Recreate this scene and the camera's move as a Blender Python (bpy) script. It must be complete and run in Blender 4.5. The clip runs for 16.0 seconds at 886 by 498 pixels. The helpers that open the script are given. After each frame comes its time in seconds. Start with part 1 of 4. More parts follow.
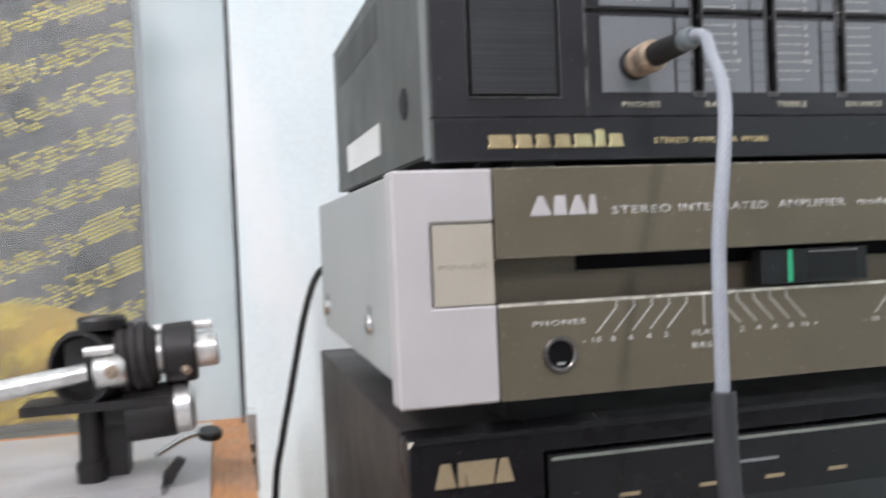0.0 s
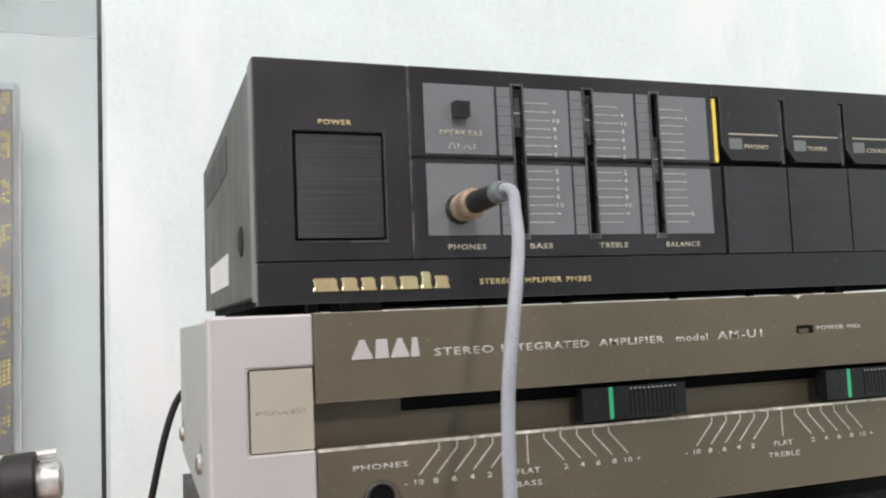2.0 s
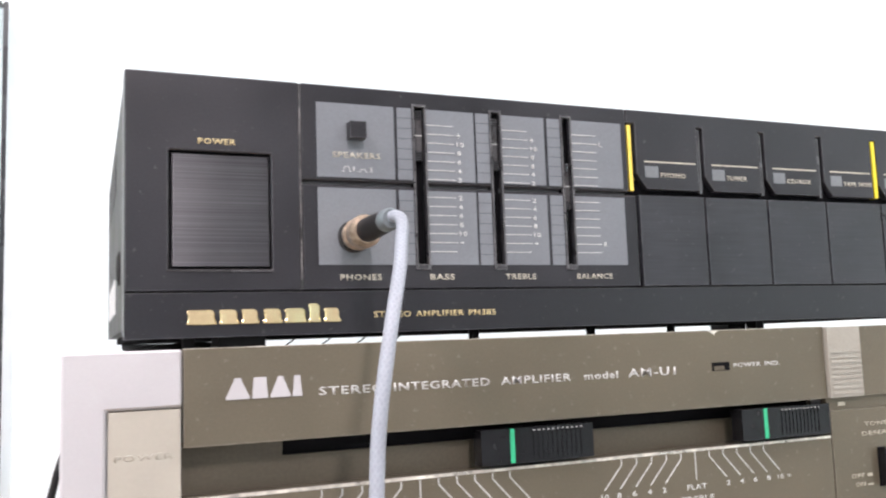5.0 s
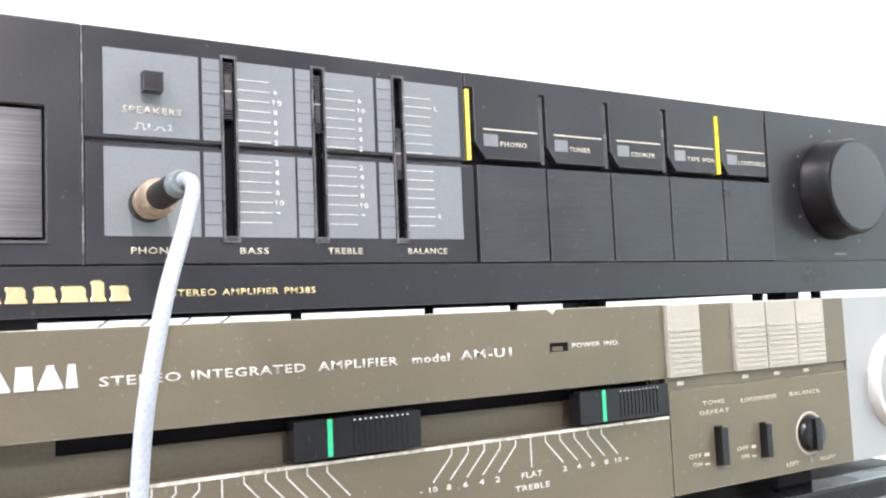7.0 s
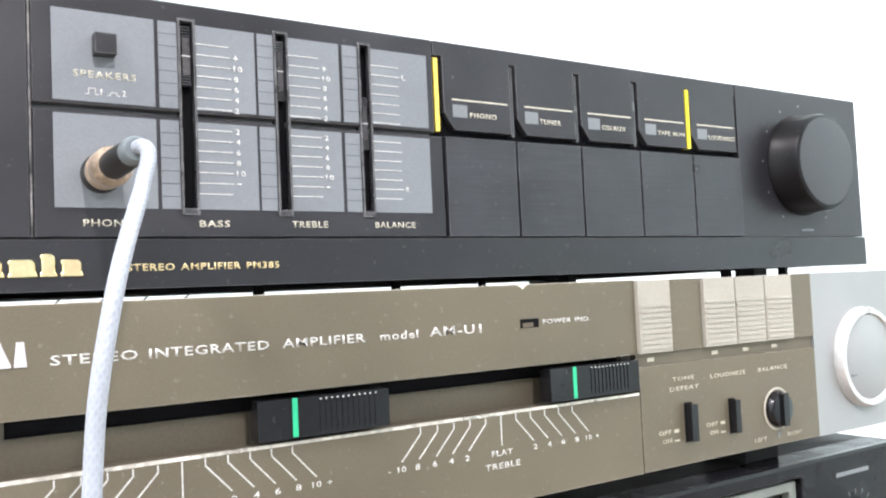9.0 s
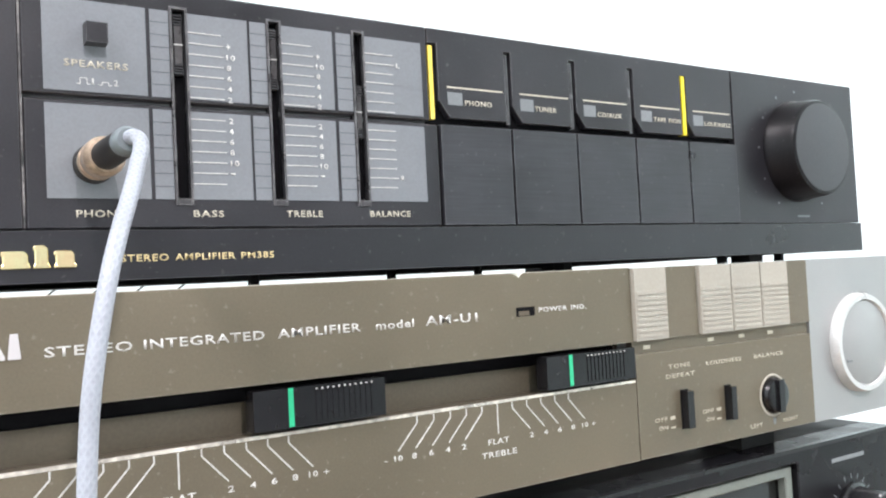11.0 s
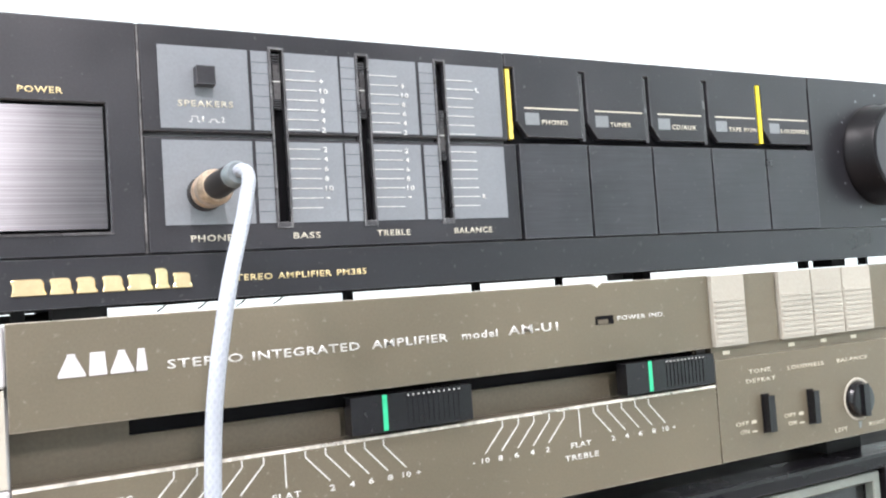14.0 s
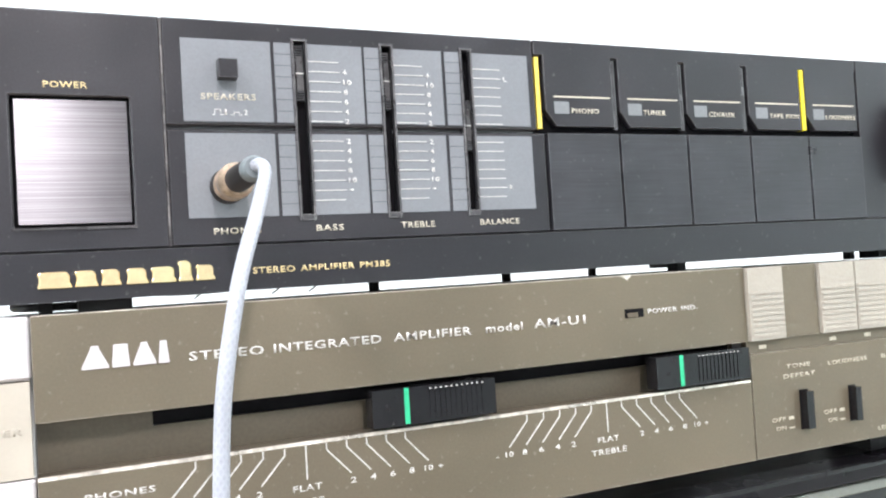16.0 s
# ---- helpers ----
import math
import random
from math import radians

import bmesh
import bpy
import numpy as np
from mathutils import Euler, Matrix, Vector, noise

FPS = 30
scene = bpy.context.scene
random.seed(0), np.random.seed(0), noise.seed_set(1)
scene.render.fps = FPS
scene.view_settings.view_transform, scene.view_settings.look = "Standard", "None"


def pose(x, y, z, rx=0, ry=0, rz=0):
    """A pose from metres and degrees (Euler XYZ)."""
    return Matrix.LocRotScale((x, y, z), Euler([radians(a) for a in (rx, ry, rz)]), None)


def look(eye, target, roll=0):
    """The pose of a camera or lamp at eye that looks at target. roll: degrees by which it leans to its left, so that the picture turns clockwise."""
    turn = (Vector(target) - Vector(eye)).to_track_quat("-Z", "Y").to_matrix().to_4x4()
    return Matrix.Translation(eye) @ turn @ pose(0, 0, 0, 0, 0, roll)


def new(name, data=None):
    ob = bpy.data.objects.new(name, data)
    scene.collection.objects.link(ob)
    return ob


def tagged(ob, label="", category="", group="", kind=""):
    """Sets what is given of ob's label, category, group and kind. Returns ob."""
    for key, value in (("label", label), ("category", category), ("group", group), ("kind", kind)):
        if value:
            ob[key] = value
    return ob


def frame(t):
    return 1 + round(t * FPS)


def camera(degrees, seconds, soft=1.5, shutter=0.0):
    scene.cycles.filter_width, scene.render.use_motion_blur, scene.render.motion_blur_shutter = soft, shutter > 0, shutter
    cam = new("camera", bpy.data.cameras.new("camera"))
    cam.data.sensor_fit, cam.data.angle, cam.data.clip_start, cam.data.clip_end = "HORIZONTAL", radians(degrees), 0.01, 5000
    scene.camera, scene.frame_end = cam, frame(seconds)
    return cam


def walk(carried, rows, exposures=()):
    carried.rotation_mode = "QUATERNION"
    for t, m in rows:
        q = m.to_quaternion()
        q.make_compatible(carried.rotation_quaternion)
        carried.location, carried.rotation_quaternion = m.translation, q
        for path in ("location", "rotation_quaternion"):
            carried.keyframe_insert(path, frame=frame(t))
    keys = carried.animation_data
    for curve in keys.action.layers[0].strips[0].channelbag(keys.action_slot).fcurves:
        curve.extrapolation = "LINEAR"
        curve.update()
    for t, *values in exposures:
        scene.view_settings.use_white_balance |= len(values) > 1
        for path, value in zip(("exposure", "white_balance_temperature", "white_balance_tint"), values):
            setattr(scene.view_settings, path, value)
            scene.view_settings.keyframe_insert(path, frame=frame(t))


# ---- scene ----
cam = camera(54.49, 16.0, soft=2.1, shutter=0.5)
# seconds, eye (m), then yaw to the left, pitch and roll in degrees
PATH = [
    (0, -0.0651, -0.2563, -0.0239, -14.61, -0.94, -2.40),
    (0.1, -0.0664, -0.2550, -0.0198, -16.27, -1.01, -2.30),
    (0.2, -0.0651, -0.2563, -0.0162, -16.92, -0.75, -2.33),
    (0.5, -0.0594, -0.2716, -0.0022, -18.41, 1.13, -2.87),
    (1, -0.0574, -0.2702, -0.0035, -20.64, 3.03, -2.83),
    (1.5, -0.0542, -0.2679, -0.0045, -21.28, 3.73, -2.67),
    (2, -0.0353, -0.2715, -0.0082, -19.70, 4.69, -2.48),
    (2.5, -0.0160, -0.2713, -0.0129, -18.20, 5.30, -2.36),
    (3, -0.0189, -0.2717, -0.0126, -17.99, 6.00, -2.13),
    (5.5, -0.0000, -0.2546, -0.0042, -24.74, 5.71, -2.07),
    (6, 0.0120, -0.2467, -0.0053, -27.30, 5.08, -2.09),
    (6.5, 0.0181, -0.2439, -0.0055, -29.51, 4.63, -2.26),
    (7, 0.0172, -0.2448, -0.0049, -30.79, 4.35, -2.40),
    (7.5, 0.0177, -0.2402, -0.0062, -31.83, 3.93, -2.41),
    (8, 0.0183, -0.2407, -0.0057, -32.53, 3.63, -2.45),
    (8.5, 0.0197, -0.2394, -0.0055, -33.06, 3.24, -2.50),
    (9, 0.0197, -0.2366, -0.0065, -33.26, 2.98, -2.59),
    (9.5, 0.0190, -0.2360, -0.0060, -33.33, 2.49, -2.64),
    (12, 0.0212, -0.2364, -0.0057, -33.19, 1.88, -3.16),
    (12.5, 0.0162, -0.2448, -0.0035, -31.36, 2.10, -3.56),
    (13, 0.0129, -0.2495, -0.0033, -29.99, 2.56, -3.79),
    (13.5, 0.0123, -0.2510, -0.0025, -28.69, 2.55, -3.78),
    (14, 0.0124, -0.2508, -0.0035, -27.89, 2.74, -3.86),
    (14.5, 0.0118, -0.2513, -0.0032, -27.39, 2.75, -3.88),
    (15, 0.0129, -0.2505, -0.0044, -26.89, 2.81, -3.94),
    (15.5, 0.0166, -0.2489, -0.0053, -26.29, 2.54, -3.78),
    (16, 0.0221, -0.2530, -0.0003, -24.21, 1.67, -3.53),
]
EXPOSURES = [(0.0, -0.84, 6450, 14), (0.3, -0.59, 6450, 14), (0.5, -0.51, 6450, 13), (1.0, -0.80, 6600, 12), (1.5, -0.85, 6700, 11), (2.0, -0.90, 6900, 14), (2.6, -0.72, 6850, 18), (3.2, -0.48, 6750, 18), (5.5, -0.13, 6590, 17), (6.0, 0.37, 6540, 15), (8.0, 0.34, 6470, 12), (9.0, 0.24, 6450, 12), (12.0, -0.04, 6450, 12), (13.0, 0.30, 6450, 12), (14.0, 0.30, 6450, 12), (15.5, 0.29, 6450, 12), (16.0, 0.28, 6470, 12)]


def sight(x, y, z, yaw, pitch, roll):
    """A camera pose from the eye and its yaw, pitch and roll."""
    return Matrix.Translation((x, y, z)) @ Matrix.Rotation(radians(yaw), 4, "Z") @ Matrix.Rotation(radians(90 + pitch), 4, "X") @ Matrix.Rotation(radians(roll), 4, "Z")


walk(cam, [(t, sight(*row)) for t, *row in PATH], EXPOSURES)

# ---- light ----
world = bpy.data.worlds.new("world")
world.use_nodes = True
scene.world = world
world.node_tree.nodes["Background"].inputs["Color"].default_value = (0.75, 0.85, 1.0, 1)
world.node_tree.nodes["Background"].inputs["Strength"].default_value = 0.15


def area_lamp(name, eye, target, w, h, watts, color):
    data = bpy.data.lights.new(name, "AREA")
    data.shape, data.size, data.size_y, data.energy, data.color = "RECTANGLE", w, h, watts, color
    ob = new(name, data)
    ob.matrix_world = look(eye, target)
    return ob


LAMP = (-0.04, -1.90, 1.42)
area_lamp("ceiling_lamp_light", LAMP, (LAMP[0], LAMP[1], 0), 0.05, 0.6, 66, (1.0, 0.94, 0.965))
# added fill from the left for the wall and the case sides
area_lamp("left_fill_light", (-0.95, -0.45, 1.42), (-0.95, -0.45, 0), 0.22, 0.9, 45, (1.0, 0.94, 0.965))
# added fill that brightens the east wall for sheen on the black fronts
area_lamp("right_fill_light", (1.45, -0.60, 1.42), (1.45, -0.60, 0), 0.22, 0.9, 31, (1.0, 0.94, 0.965))


# ---- materials ----
def material(name, color, rough=0.5, metal=0.0, grain=0.08, scale=900.0, blotch=0.08, blotch_scale=30.0, bump=0.05, stretch=(1, 1, 1), spec=0.5, dust=0.0, rough_var=0.1, streak=0.0, wear_glint=None):
    """A surface whose colour varies in fine grain and in larger blotches, with a little relief and, if asked, specks of dust."""
    m = bpy.data.materials.new(name)
    m.use_nodes = True
    nt = m.node_tree
    b = nt.nodes["Principled BSDF"]
    link = nt.links.new
    co = nt.nodes.new("ShaderNodeTexCoord")
    mp = nt.nodes.new("ShaderNodeMapping")
    mp.inputs["Scale"].default_value = stretch
    link(co.outputs["Object"], mp.inputs["Vector"])
    fine = nt.nodes.new("ShaderNodeTexNoise")
    fine.inputs["Scale"].default_value, fine.inputs["Detail"].default_value = scale, 3
    link(mp.outputs[0], fine.inputs["Vector"])
    wide = nt.nodes.new("ShaderNodeTexNoise")
    wide.inputs["Scale"].default_value, wide.inputs["Detail"].default_value = blotch_scale, 5
    link(co.outputs["Object"], wide.inputs["Vector"])

    def ranged(out, lo, hi):
        r = nt.nodes.new("ShaderNodeMapRange")
        r.inputs["From Min"].default_value, r.inputs["From Max"].default_value = 0.3, 0.7
        r.inputs["To Min"].default_value, r.inputs["To Max"].default_value = lo, hi
        link(out, r.inputs["Value"])
        return r.outputs[0]

    mul = nt.nodes.new("ShaderNodeMath")
    mul.operation = "MULTIPLY"
    link(ranged(fine.outputs["Fac"], 1 - grain, 1 + grain), mul.inputs[0])
    link(ranged(wide.outputs["Fac"], 1 - blotch, 1 + blotch), mul.inputs[1])
    tint = nt.nodes.new("ShaderNodeVectorMath")
    tint.operation = "SCALE"
    tint.inputs[0].default_value = color[:3]
    link(mul.outputs[0], tint.inputs["Scale"])
    last = tint.outputs[0]
    if dust:
        specks = nt.nodes.new("ShaderNodeTexNoise")
        specks.inputs["Scale"].default_value, specks.inputs["Detail"].default_value = 520, 4
        link(co.outputs["Object"], specks.inputs["Vector"])
        cut = nt.nodes.new("ShaderNodeMapRange")
        cut.inputs["From Min"].default_value, cut.inputs["From Max"].default_value = 0.66, 0.74
        cut.inputs["To Min"].default_value, cut.inputs["To Max"].default_value = 0, dust
        link(specks.outputs["Fac"], cut.inputs["Value"])
        mix = nt.nodes.new("ShaderNodeMix")
        mix.data_type = "RGBA"
        link(cut.outputs[0], mix.inputs["Factor"])
        link(last, mix.inputs[6])
        mix.inputs[7].default_value = (0.45, 0.43, 0.4, 1)
        last = mix.outputs[2]
    if streak:
        long_map = nt.nodes.new("ShaderNodeMapping")
        long_map.inputs["Scale"].default_value = (1, 1, 0.35)
        link(co.outputs["Object"], long_map.inputs["Vector"])
        patch = nt.nodes.new("ShaderNodeTexNoise")
        patch.inputs["Scale"].default_value, patch.inputs["Detail"].default_value = 16, 7
        link(long_map.outputs[0], patch.inputs["Vector"])
        cut = nt.nodes.new("ShaderNodeMapRange")
        cut.inputs["From Min"].default_value, cut.inputs["From Max"].default_value = 0.52, 0.66
        cut.inputs["To Min"].default_value, cut.inputs["To Max"].default_value = 0, streak
        link(patch.outputs["Fac"], cut.inputs["Value"])
        mix = nt.nodes.new("ShaderNodeMix")
        mix.data_type = "RGBA"
        link(cut.outputs[0], mix.inputs["Factor"])
        link(last, mix.inputs[6])
        mix.inputs[7].default_value = (0.88, 0.91, 0.91, 1)
        last = mix.outputs[2]
    if wear_glint:
        # rubbed edges, broken up by noise; on the keys also edge highlights in colour
        round_n = nt.nodes.new("ShaderNodeBevel")
        round_n.samples, round_n.inputs["Radius"].default_value = 4, 0.0005
        plain_n = nt.nodes.new("ShaderNodeNewGeometry")
        dot = nt.nodes.new("ShaderNodeVectorMath")
        dot.operation = "DOT_PRODUCT"
        link(round_n.outputs[0], dot.inputs[0])
        link(plain_n.outputs["Normal"], dot.inputs[1])
        rub = nt.nodes.new("ShaderNodeMapRange")
        rub.inputs["From Min"].default_value, rub.inputs["From Max"].default_value = 0.985, 0.86
        link(dot.outputs["Value"], rub.inputs["Value"])
        chips = nt.nodes.new("ShaderNodeTexNoise")
        chips.inputs["Scale"].default_value, chips.inputs["Detail"].default_value = 210, 5
        link(co.outputs["Object"], chips.inputs["Vector"])
        both = nt.nodes.new("ShaderNodeMath")
        both.operation = "MULTIPLY"
        link(rub.outputs[0], both.inputs[0])
        link(ranged(chips.outputs["Fac"], 0.0, 1.0), both.inputs[1])
        mix = nt.nodes.new("ShaderNodeMix")
        mix.data_type = "RGBA"
        link(both.outputs[0], mix.inputs["Factor"])
        link(last, mix.inputs[6])
        mix.inputs[7].default_value = (*wear_glint, 1)
        last = mix.outputs[2]
    link(last, b.inputs["Base Color"])
    link(ranged(wide.outputs["Fac"], max(0.02, rough - rough_var), min(1, rough + rough_var)), b.inputs["Roughness"])
    b.inputs["Metallic"].default_value = metal
    b.inputs["Specular IOR Level"].default_value = spec
    if bump:
        bp = nt.nodes.new("ShaderNodeBump")
        bp.inputs["Strength"].default_value, bp.inputs["Distance"].default_value = bump, 0.0004
        link(fine.outputs["Fac"], bp.inputs["Height"])
        link(bp.outputs[0], b.inputs["Normal"])
    return m


def clear(name, color, cloud, rough=0.03):
    """Clear plastic with a film of dust: a mix of real refraction and a little matt haze."""
    m = bpy.data.materials.new(name)
    m.use_nodes = True
    nt = m.node_tree
    b = nt.nodes["Principled BSDF"]
    b.inputs["Base Color"].default_value = (*color, 1)
    b.inputs["Transmission Weight"].default_value = 1
    b.inputs["Roughness"].default_value = rough
    b.inputs["IOR"].default_value = 1.3
    film = nt.nodes.new("ShaderNodeBsdfDiffuse")
    film.inputs["Color"].default_value = (0.42, 0.46, 0.46, 1)
    mix = nt.nodes.new("ShaderNodeMixShader")
    noise_tex = nt.nodes.new("ShaderNodeTexNoise")
    noise_tex.inputs["Scale"].default_value, noise_tex.inputs["Detail"].default_value = 9, 6
    rng = nt.nodes.new("ShaderNodeMapRange")
    rng.inputs["From Min"].default_value, rng.inputs["From Max"].default_value = 0.3, 0.7
    rng.inputs["To Min"].default_value, rng.inputs["To Max"].default_value = cloud * 0.7, cloud * 1.3
    co = nt.nodes.new("ShaderNodeTexCoord")
    nt.links.new(co.outputs["Object"], noise_tex.inputs["Vector"])
    nt.links.new(noise_tex.outputs["Fac"], rng.inputs["Value"])
    nt.links.new(rng.outputs[0], mix.inputs["Fac"])
    nt.links.new(b.outputs[0], mix.inputs[1])
    nt.links.new(film.outputs[0], mix.inputs[2])
    nt.links.new(mix.outputs[0], nt.nodes["Material Output"].inputs["Surface"])
    return m


BLACK = material("black_satin_plastic", (0.0188, 0.0186, 0.0220), 0.36, grain=0.15, scale=1500, blotch=0.28, blotch_scale=22, bump=0.06, dust=0.10, spec=0.45, rough_var=0.08, wear_glint=(0.15, 0.145, 0.145))
BLACK_STRIP = material("black_semi_gloss_strip", (0.0140, 0.0139, 0.0166), 0.30, grain=0.12, scale=1500, blotch=0.16, bump=0.03, dust=0.10, rough_var=0.03, wear_glint=(0.10, 0.098, 0.10))
# its pale edges are part wear, part highlight painted in
BLACK_KEY = material("black_brushed_key", (0.0225, 0.0235, 0.0275), 0.34, rough_var=0.07, grain=0.16, scale=700, stretch=(0.08, 1, 2.5), blotch=0.25, blotch_scale=45, bump=0.05, dust=0.06, wear_glint=(0.17, 0.17, 0.175))
BLACK_GLOSS = material("black_gloss_plastic", (0.008, 0.008, 0.009), 0.2, bump=0.02, dust=0.04, spec=0.35)
# near black, so that deep shade in slots and holes is in the colour
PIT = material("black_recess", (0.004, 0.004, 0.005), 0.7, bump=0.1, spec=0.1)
RUBBER = material("black_rubber", (0.012, 0.012, 0.012), 0.75, bump=0.2)
COVER = material("grey_painted_steel_cover", (0.075, 0.078, 0.074), 0.5, grain=0.12, scale=1800, blotch=0.1, bump=0.15)
EDGE = material("grey_panel_edge", (0.20, 0.205, 0.20), 0.4, blotch=0.2, blotch_scale=60, bump=0.05)
# black lifted to grey: the power ledge's highlight line is in this colour
LEDGE = material("highlight_lifted_black", (0.055, 0.052, 0.053), 0.3, grain=0.2, blotch=0.3, blotch_scale=90, bump=0.05)
DIM = material("unlit_smoked_indicator", (0.060, 0.060, 0.063), 0.22, blotch=0.3, blotch_scale=120, bump=0.05)
SLOT_RIM = material("worn_slot_rim", (0.040, 0.040, 0.043), 0.32, grain=0.3, scale=500, blotch=0.4, blotch_scale=140, bump=0.1, wear_glint=(0.34, 0.34, 0.34))
TILE = material("slate_grey_print", (0.160, 0.174, 0.188), 0.5, grain=0.06, scale=1300, blotch=0.05, bump=0.04)
TILE_LINE = material("dark_slate_line", (0.05, 0.054, 0.062), 0.55, bump=0)
POWER_KEY = material("brushed_black_aluminium", (0.138, 0.135, 0.141), 0.31, metal=1.0, grain=0.22, scale=260, stretch=(0.05, 1, 11), blotch=0.12, bump=0.06, rough_var=0.04)
grain_way = POWER_KEY.node_tree.nodes.new("ShaderNodeTangent")
grain_way.direction_type, grain_way.axis = "RADIAL", "X"
brushed = POWER_KEY.node_tree.nodes["Principled BSDF"]
brushed.inputs["Anisotropic"].default_value = 0.95
POWER_KEY.node_tree.links.new(grain_way.outputs[0], brushed.inputs["Tangent"])
KNOB_SIDE = material("dull_black_knob_side", (0.006, 0.0055, 0.0065), 0.34, bump=0.03, dust=0.04, spec=0.2)
KNOB_FACE = material("satin_black_knob_face", (0.050, 0.051, 0.056), 0.42, metal=0.3, grain=0.06, scale=900, blotch=0.12, bump=0.02)
# the silver of the end panels, with weaker light on the right put into it
KNOB_PANEL = material("dimmed_silver_panel", (0.31, 0.318, 0.312), 0.4, metal=0.35, grain=0.03, scale=1600, blotch=0.06, bump=0.01)
PRINT_GOLD = material("gold_print", (0.62, 0.50, 0.25), 0.4, bump=0)
PRINT_WHITE = material("white_print", (0.50, 0.50, 0.475), 0.5, grain=0.2, bump=0)
PRINT_CREAM = material("cream_print", (0.47, 0.44, 0.35), 0.5, grain=0.2, bump=0)
PRINT_GREY = material("grey_print", (0.165, 0.18, 0.187), 0.5, bump=0)
GOLD = material("polished_gold_badge", (0.95, 0.73, 0.41), 0.16, metal=1.0, bump=0.02, blotch=0.2)
YELLOW = material("yellow_indicator", (0.70, 0.58, 0.02), 0.4, bump=0.02)
YELLOW_PALE = material("pale_yellow_indicator", (0.88, 0.68, 0.12), 0.16, bump=0.02)
BRONZE = material("bronze_anodised_aluminium", (0.128, 0.110, 0.076), 0.44, metal=0.25, grain=0.06, scale=1500, blotch=0.10, blotch_scale=18, bump=0.06, dust=0.16, wear_glint=(0.40, 0.36, 0.29))
BRONZE_DARK = material("dark_bronze_recess", (0.10, 0.084, 0.058), 0.5, metal=0.2, grain=0.1, bump=0.05)
BARE = material("bare_aluminium_edge", (0.70, 0.66, 0.58), 0.35, metal=0.6, grain=0.3, scale=500, blotch=0.35, blotch_scale=120, bump=0.2)
SILVER = material("silver_painted_panel", (0.50, 0.485, 0.49), 0.42, metal=0.15, grain=0.02, scale=2000, blotch=0.05, bump=0.008)
SILVER_SHEET = material("grey_steel_case", (0.42, 0.435, 0.43), 0.45, metal=0.2, grain=0.03, scale=1600, blotch=0.07, bump=0.02)
SATIN = material("satin_aluminium", (0.72, 0.72, 0.70), 0.36, metal=0.85, grain=0.12, scale=500, blotch=0.15, blotch_scale=90, bump=0.1)
CHROME = material("turned_aluminium", (0.80, 0.80, 0.79), 0.22, metal=1.0, grain=0.1, bump=0.05)
IVORY = material("ivory_key", (0.43, 0.40, 0.335), 0.48, grain=0.02, bump=0.01, dust=0.1)
IVORY_RIB = material("ivory_ribbed_key", (0.335, 0.315, 0.265), 0.45, grain=0.06, bump=0.04)
GREEN = material("green_index_mark", (0.02, 0.42, 0.20), 0.4, bump=0)
BRASS = material("worn_brass", (0.52, 0.405, 0.30), 0.38, metal=0.65, grain=0.25, scale=700, blotch=0.4, blotch_scale=200, bump=0.15)
CABLE = material("grey_braided_sleeve", (0.30, 0.322, 0.36), 0.42, grain=0.05, scale=900, blotch=0.06, bump=0)


def braid(m, around=8, pitch=0.0021):
    """Two crossing sets of strands, along the length and round the girth that a tube's UV map holds."""
    nt = m.node_tree
    link = nt.links.new
    b = nt.nodes["Principled BSDF"]
    uv = nt.nodes.new("ShaderNodeUVMap")
    sep = nt.nodes.new("ShaderNodeSeparateXYZ")
    link(uv.outputs[0], sep.inputs[0])

    def calc(op, x, y):
        n = nt.nodes.new("ShaderNodeMath")
        n.operation = op
        for k, v in enumerate((x, y)):
            if isinstance(v, (int, float)):
                n.inputs[k].default_value = v
            elif v is not None:
                link(v, n.inputs[k])
        return n.outputs[0]

    turn, along = calc("MULTIPLY", sep.outputs[0], around * 2 * math.pi), calc("MULTIPLY", sep.outputs[1], 2 * math.pi / pitch)
    one, two = calc("SINE", calc("ADD", turn, along), None), calc("SINE", calc("SUBTRACT", turn, along), None)
    weave = calc("MAXIMUM", one, two)
    shade = nt.nodes.new("ShaderNodeMapRange")
    shade.inputs["From Min"].default_value, shade.inputs["From Max"].default_value = -0.6, 0.9
    shade.inputs["To Min"].default_value, shade.inputs["To Max"].default_value = 0.93, 1.03
    link(weave, shade.inputs["Value"])
    old = b.inputs["Base Color"].links[0].from_socket
    tint = nt.nodes.new("ShaderNodeVectorMath")
    tint.operation = "SCALE"
    link(old, tint.inputs[0])
    link(shade.outputs[0], tint.inputs["Scale"])
    link(tint.outputs[0], b.inputs["Base Color"])
    bp = nt.nodes.new("ShaderNodeBump")
    bp.inputs["Strength"].default_value, bp.inputs["Distance"].default_value = 0.3, 0.0002
    link(weave, bp.inputs["Height"])
    link(bp.outputs[0], b.inputs["Normal"])


braid(CABLE)
BOOT = material("dark_grey_shrink_sleeve", (0.035, 0.037, 0.042), 0.5, bump=0.1)
DECK = material("charcoal_deck_front", (0.0075, 0.007, 0.0085), 0.28, grain=0.12, scale=1500, bump=0.05, dust=0.08, spec=0.17, wear_glint=(0.12, 0.12, 0.13))
DECK_SIDE = material("brown_black_deck_side", (0.034, 0.029, 0.027), 0.55, grain=0.12, bump=0.1)
DECK_GLASS = material("smoked_window", (0.012, 0.013, 0.013), 0.12, bump=0.0)
DECK_TRIM = material("grey_green_window_trim", (0.17, 0.19, 0.17), 0.4, bump=0.03)
WOOD = material("orange_brown_veneer", (0.40, 0.185, 0.065), 0.45, grain=0.25, scale=120, stretch=(6, 0.5, 1), blotch=0.15, bump=0.08)
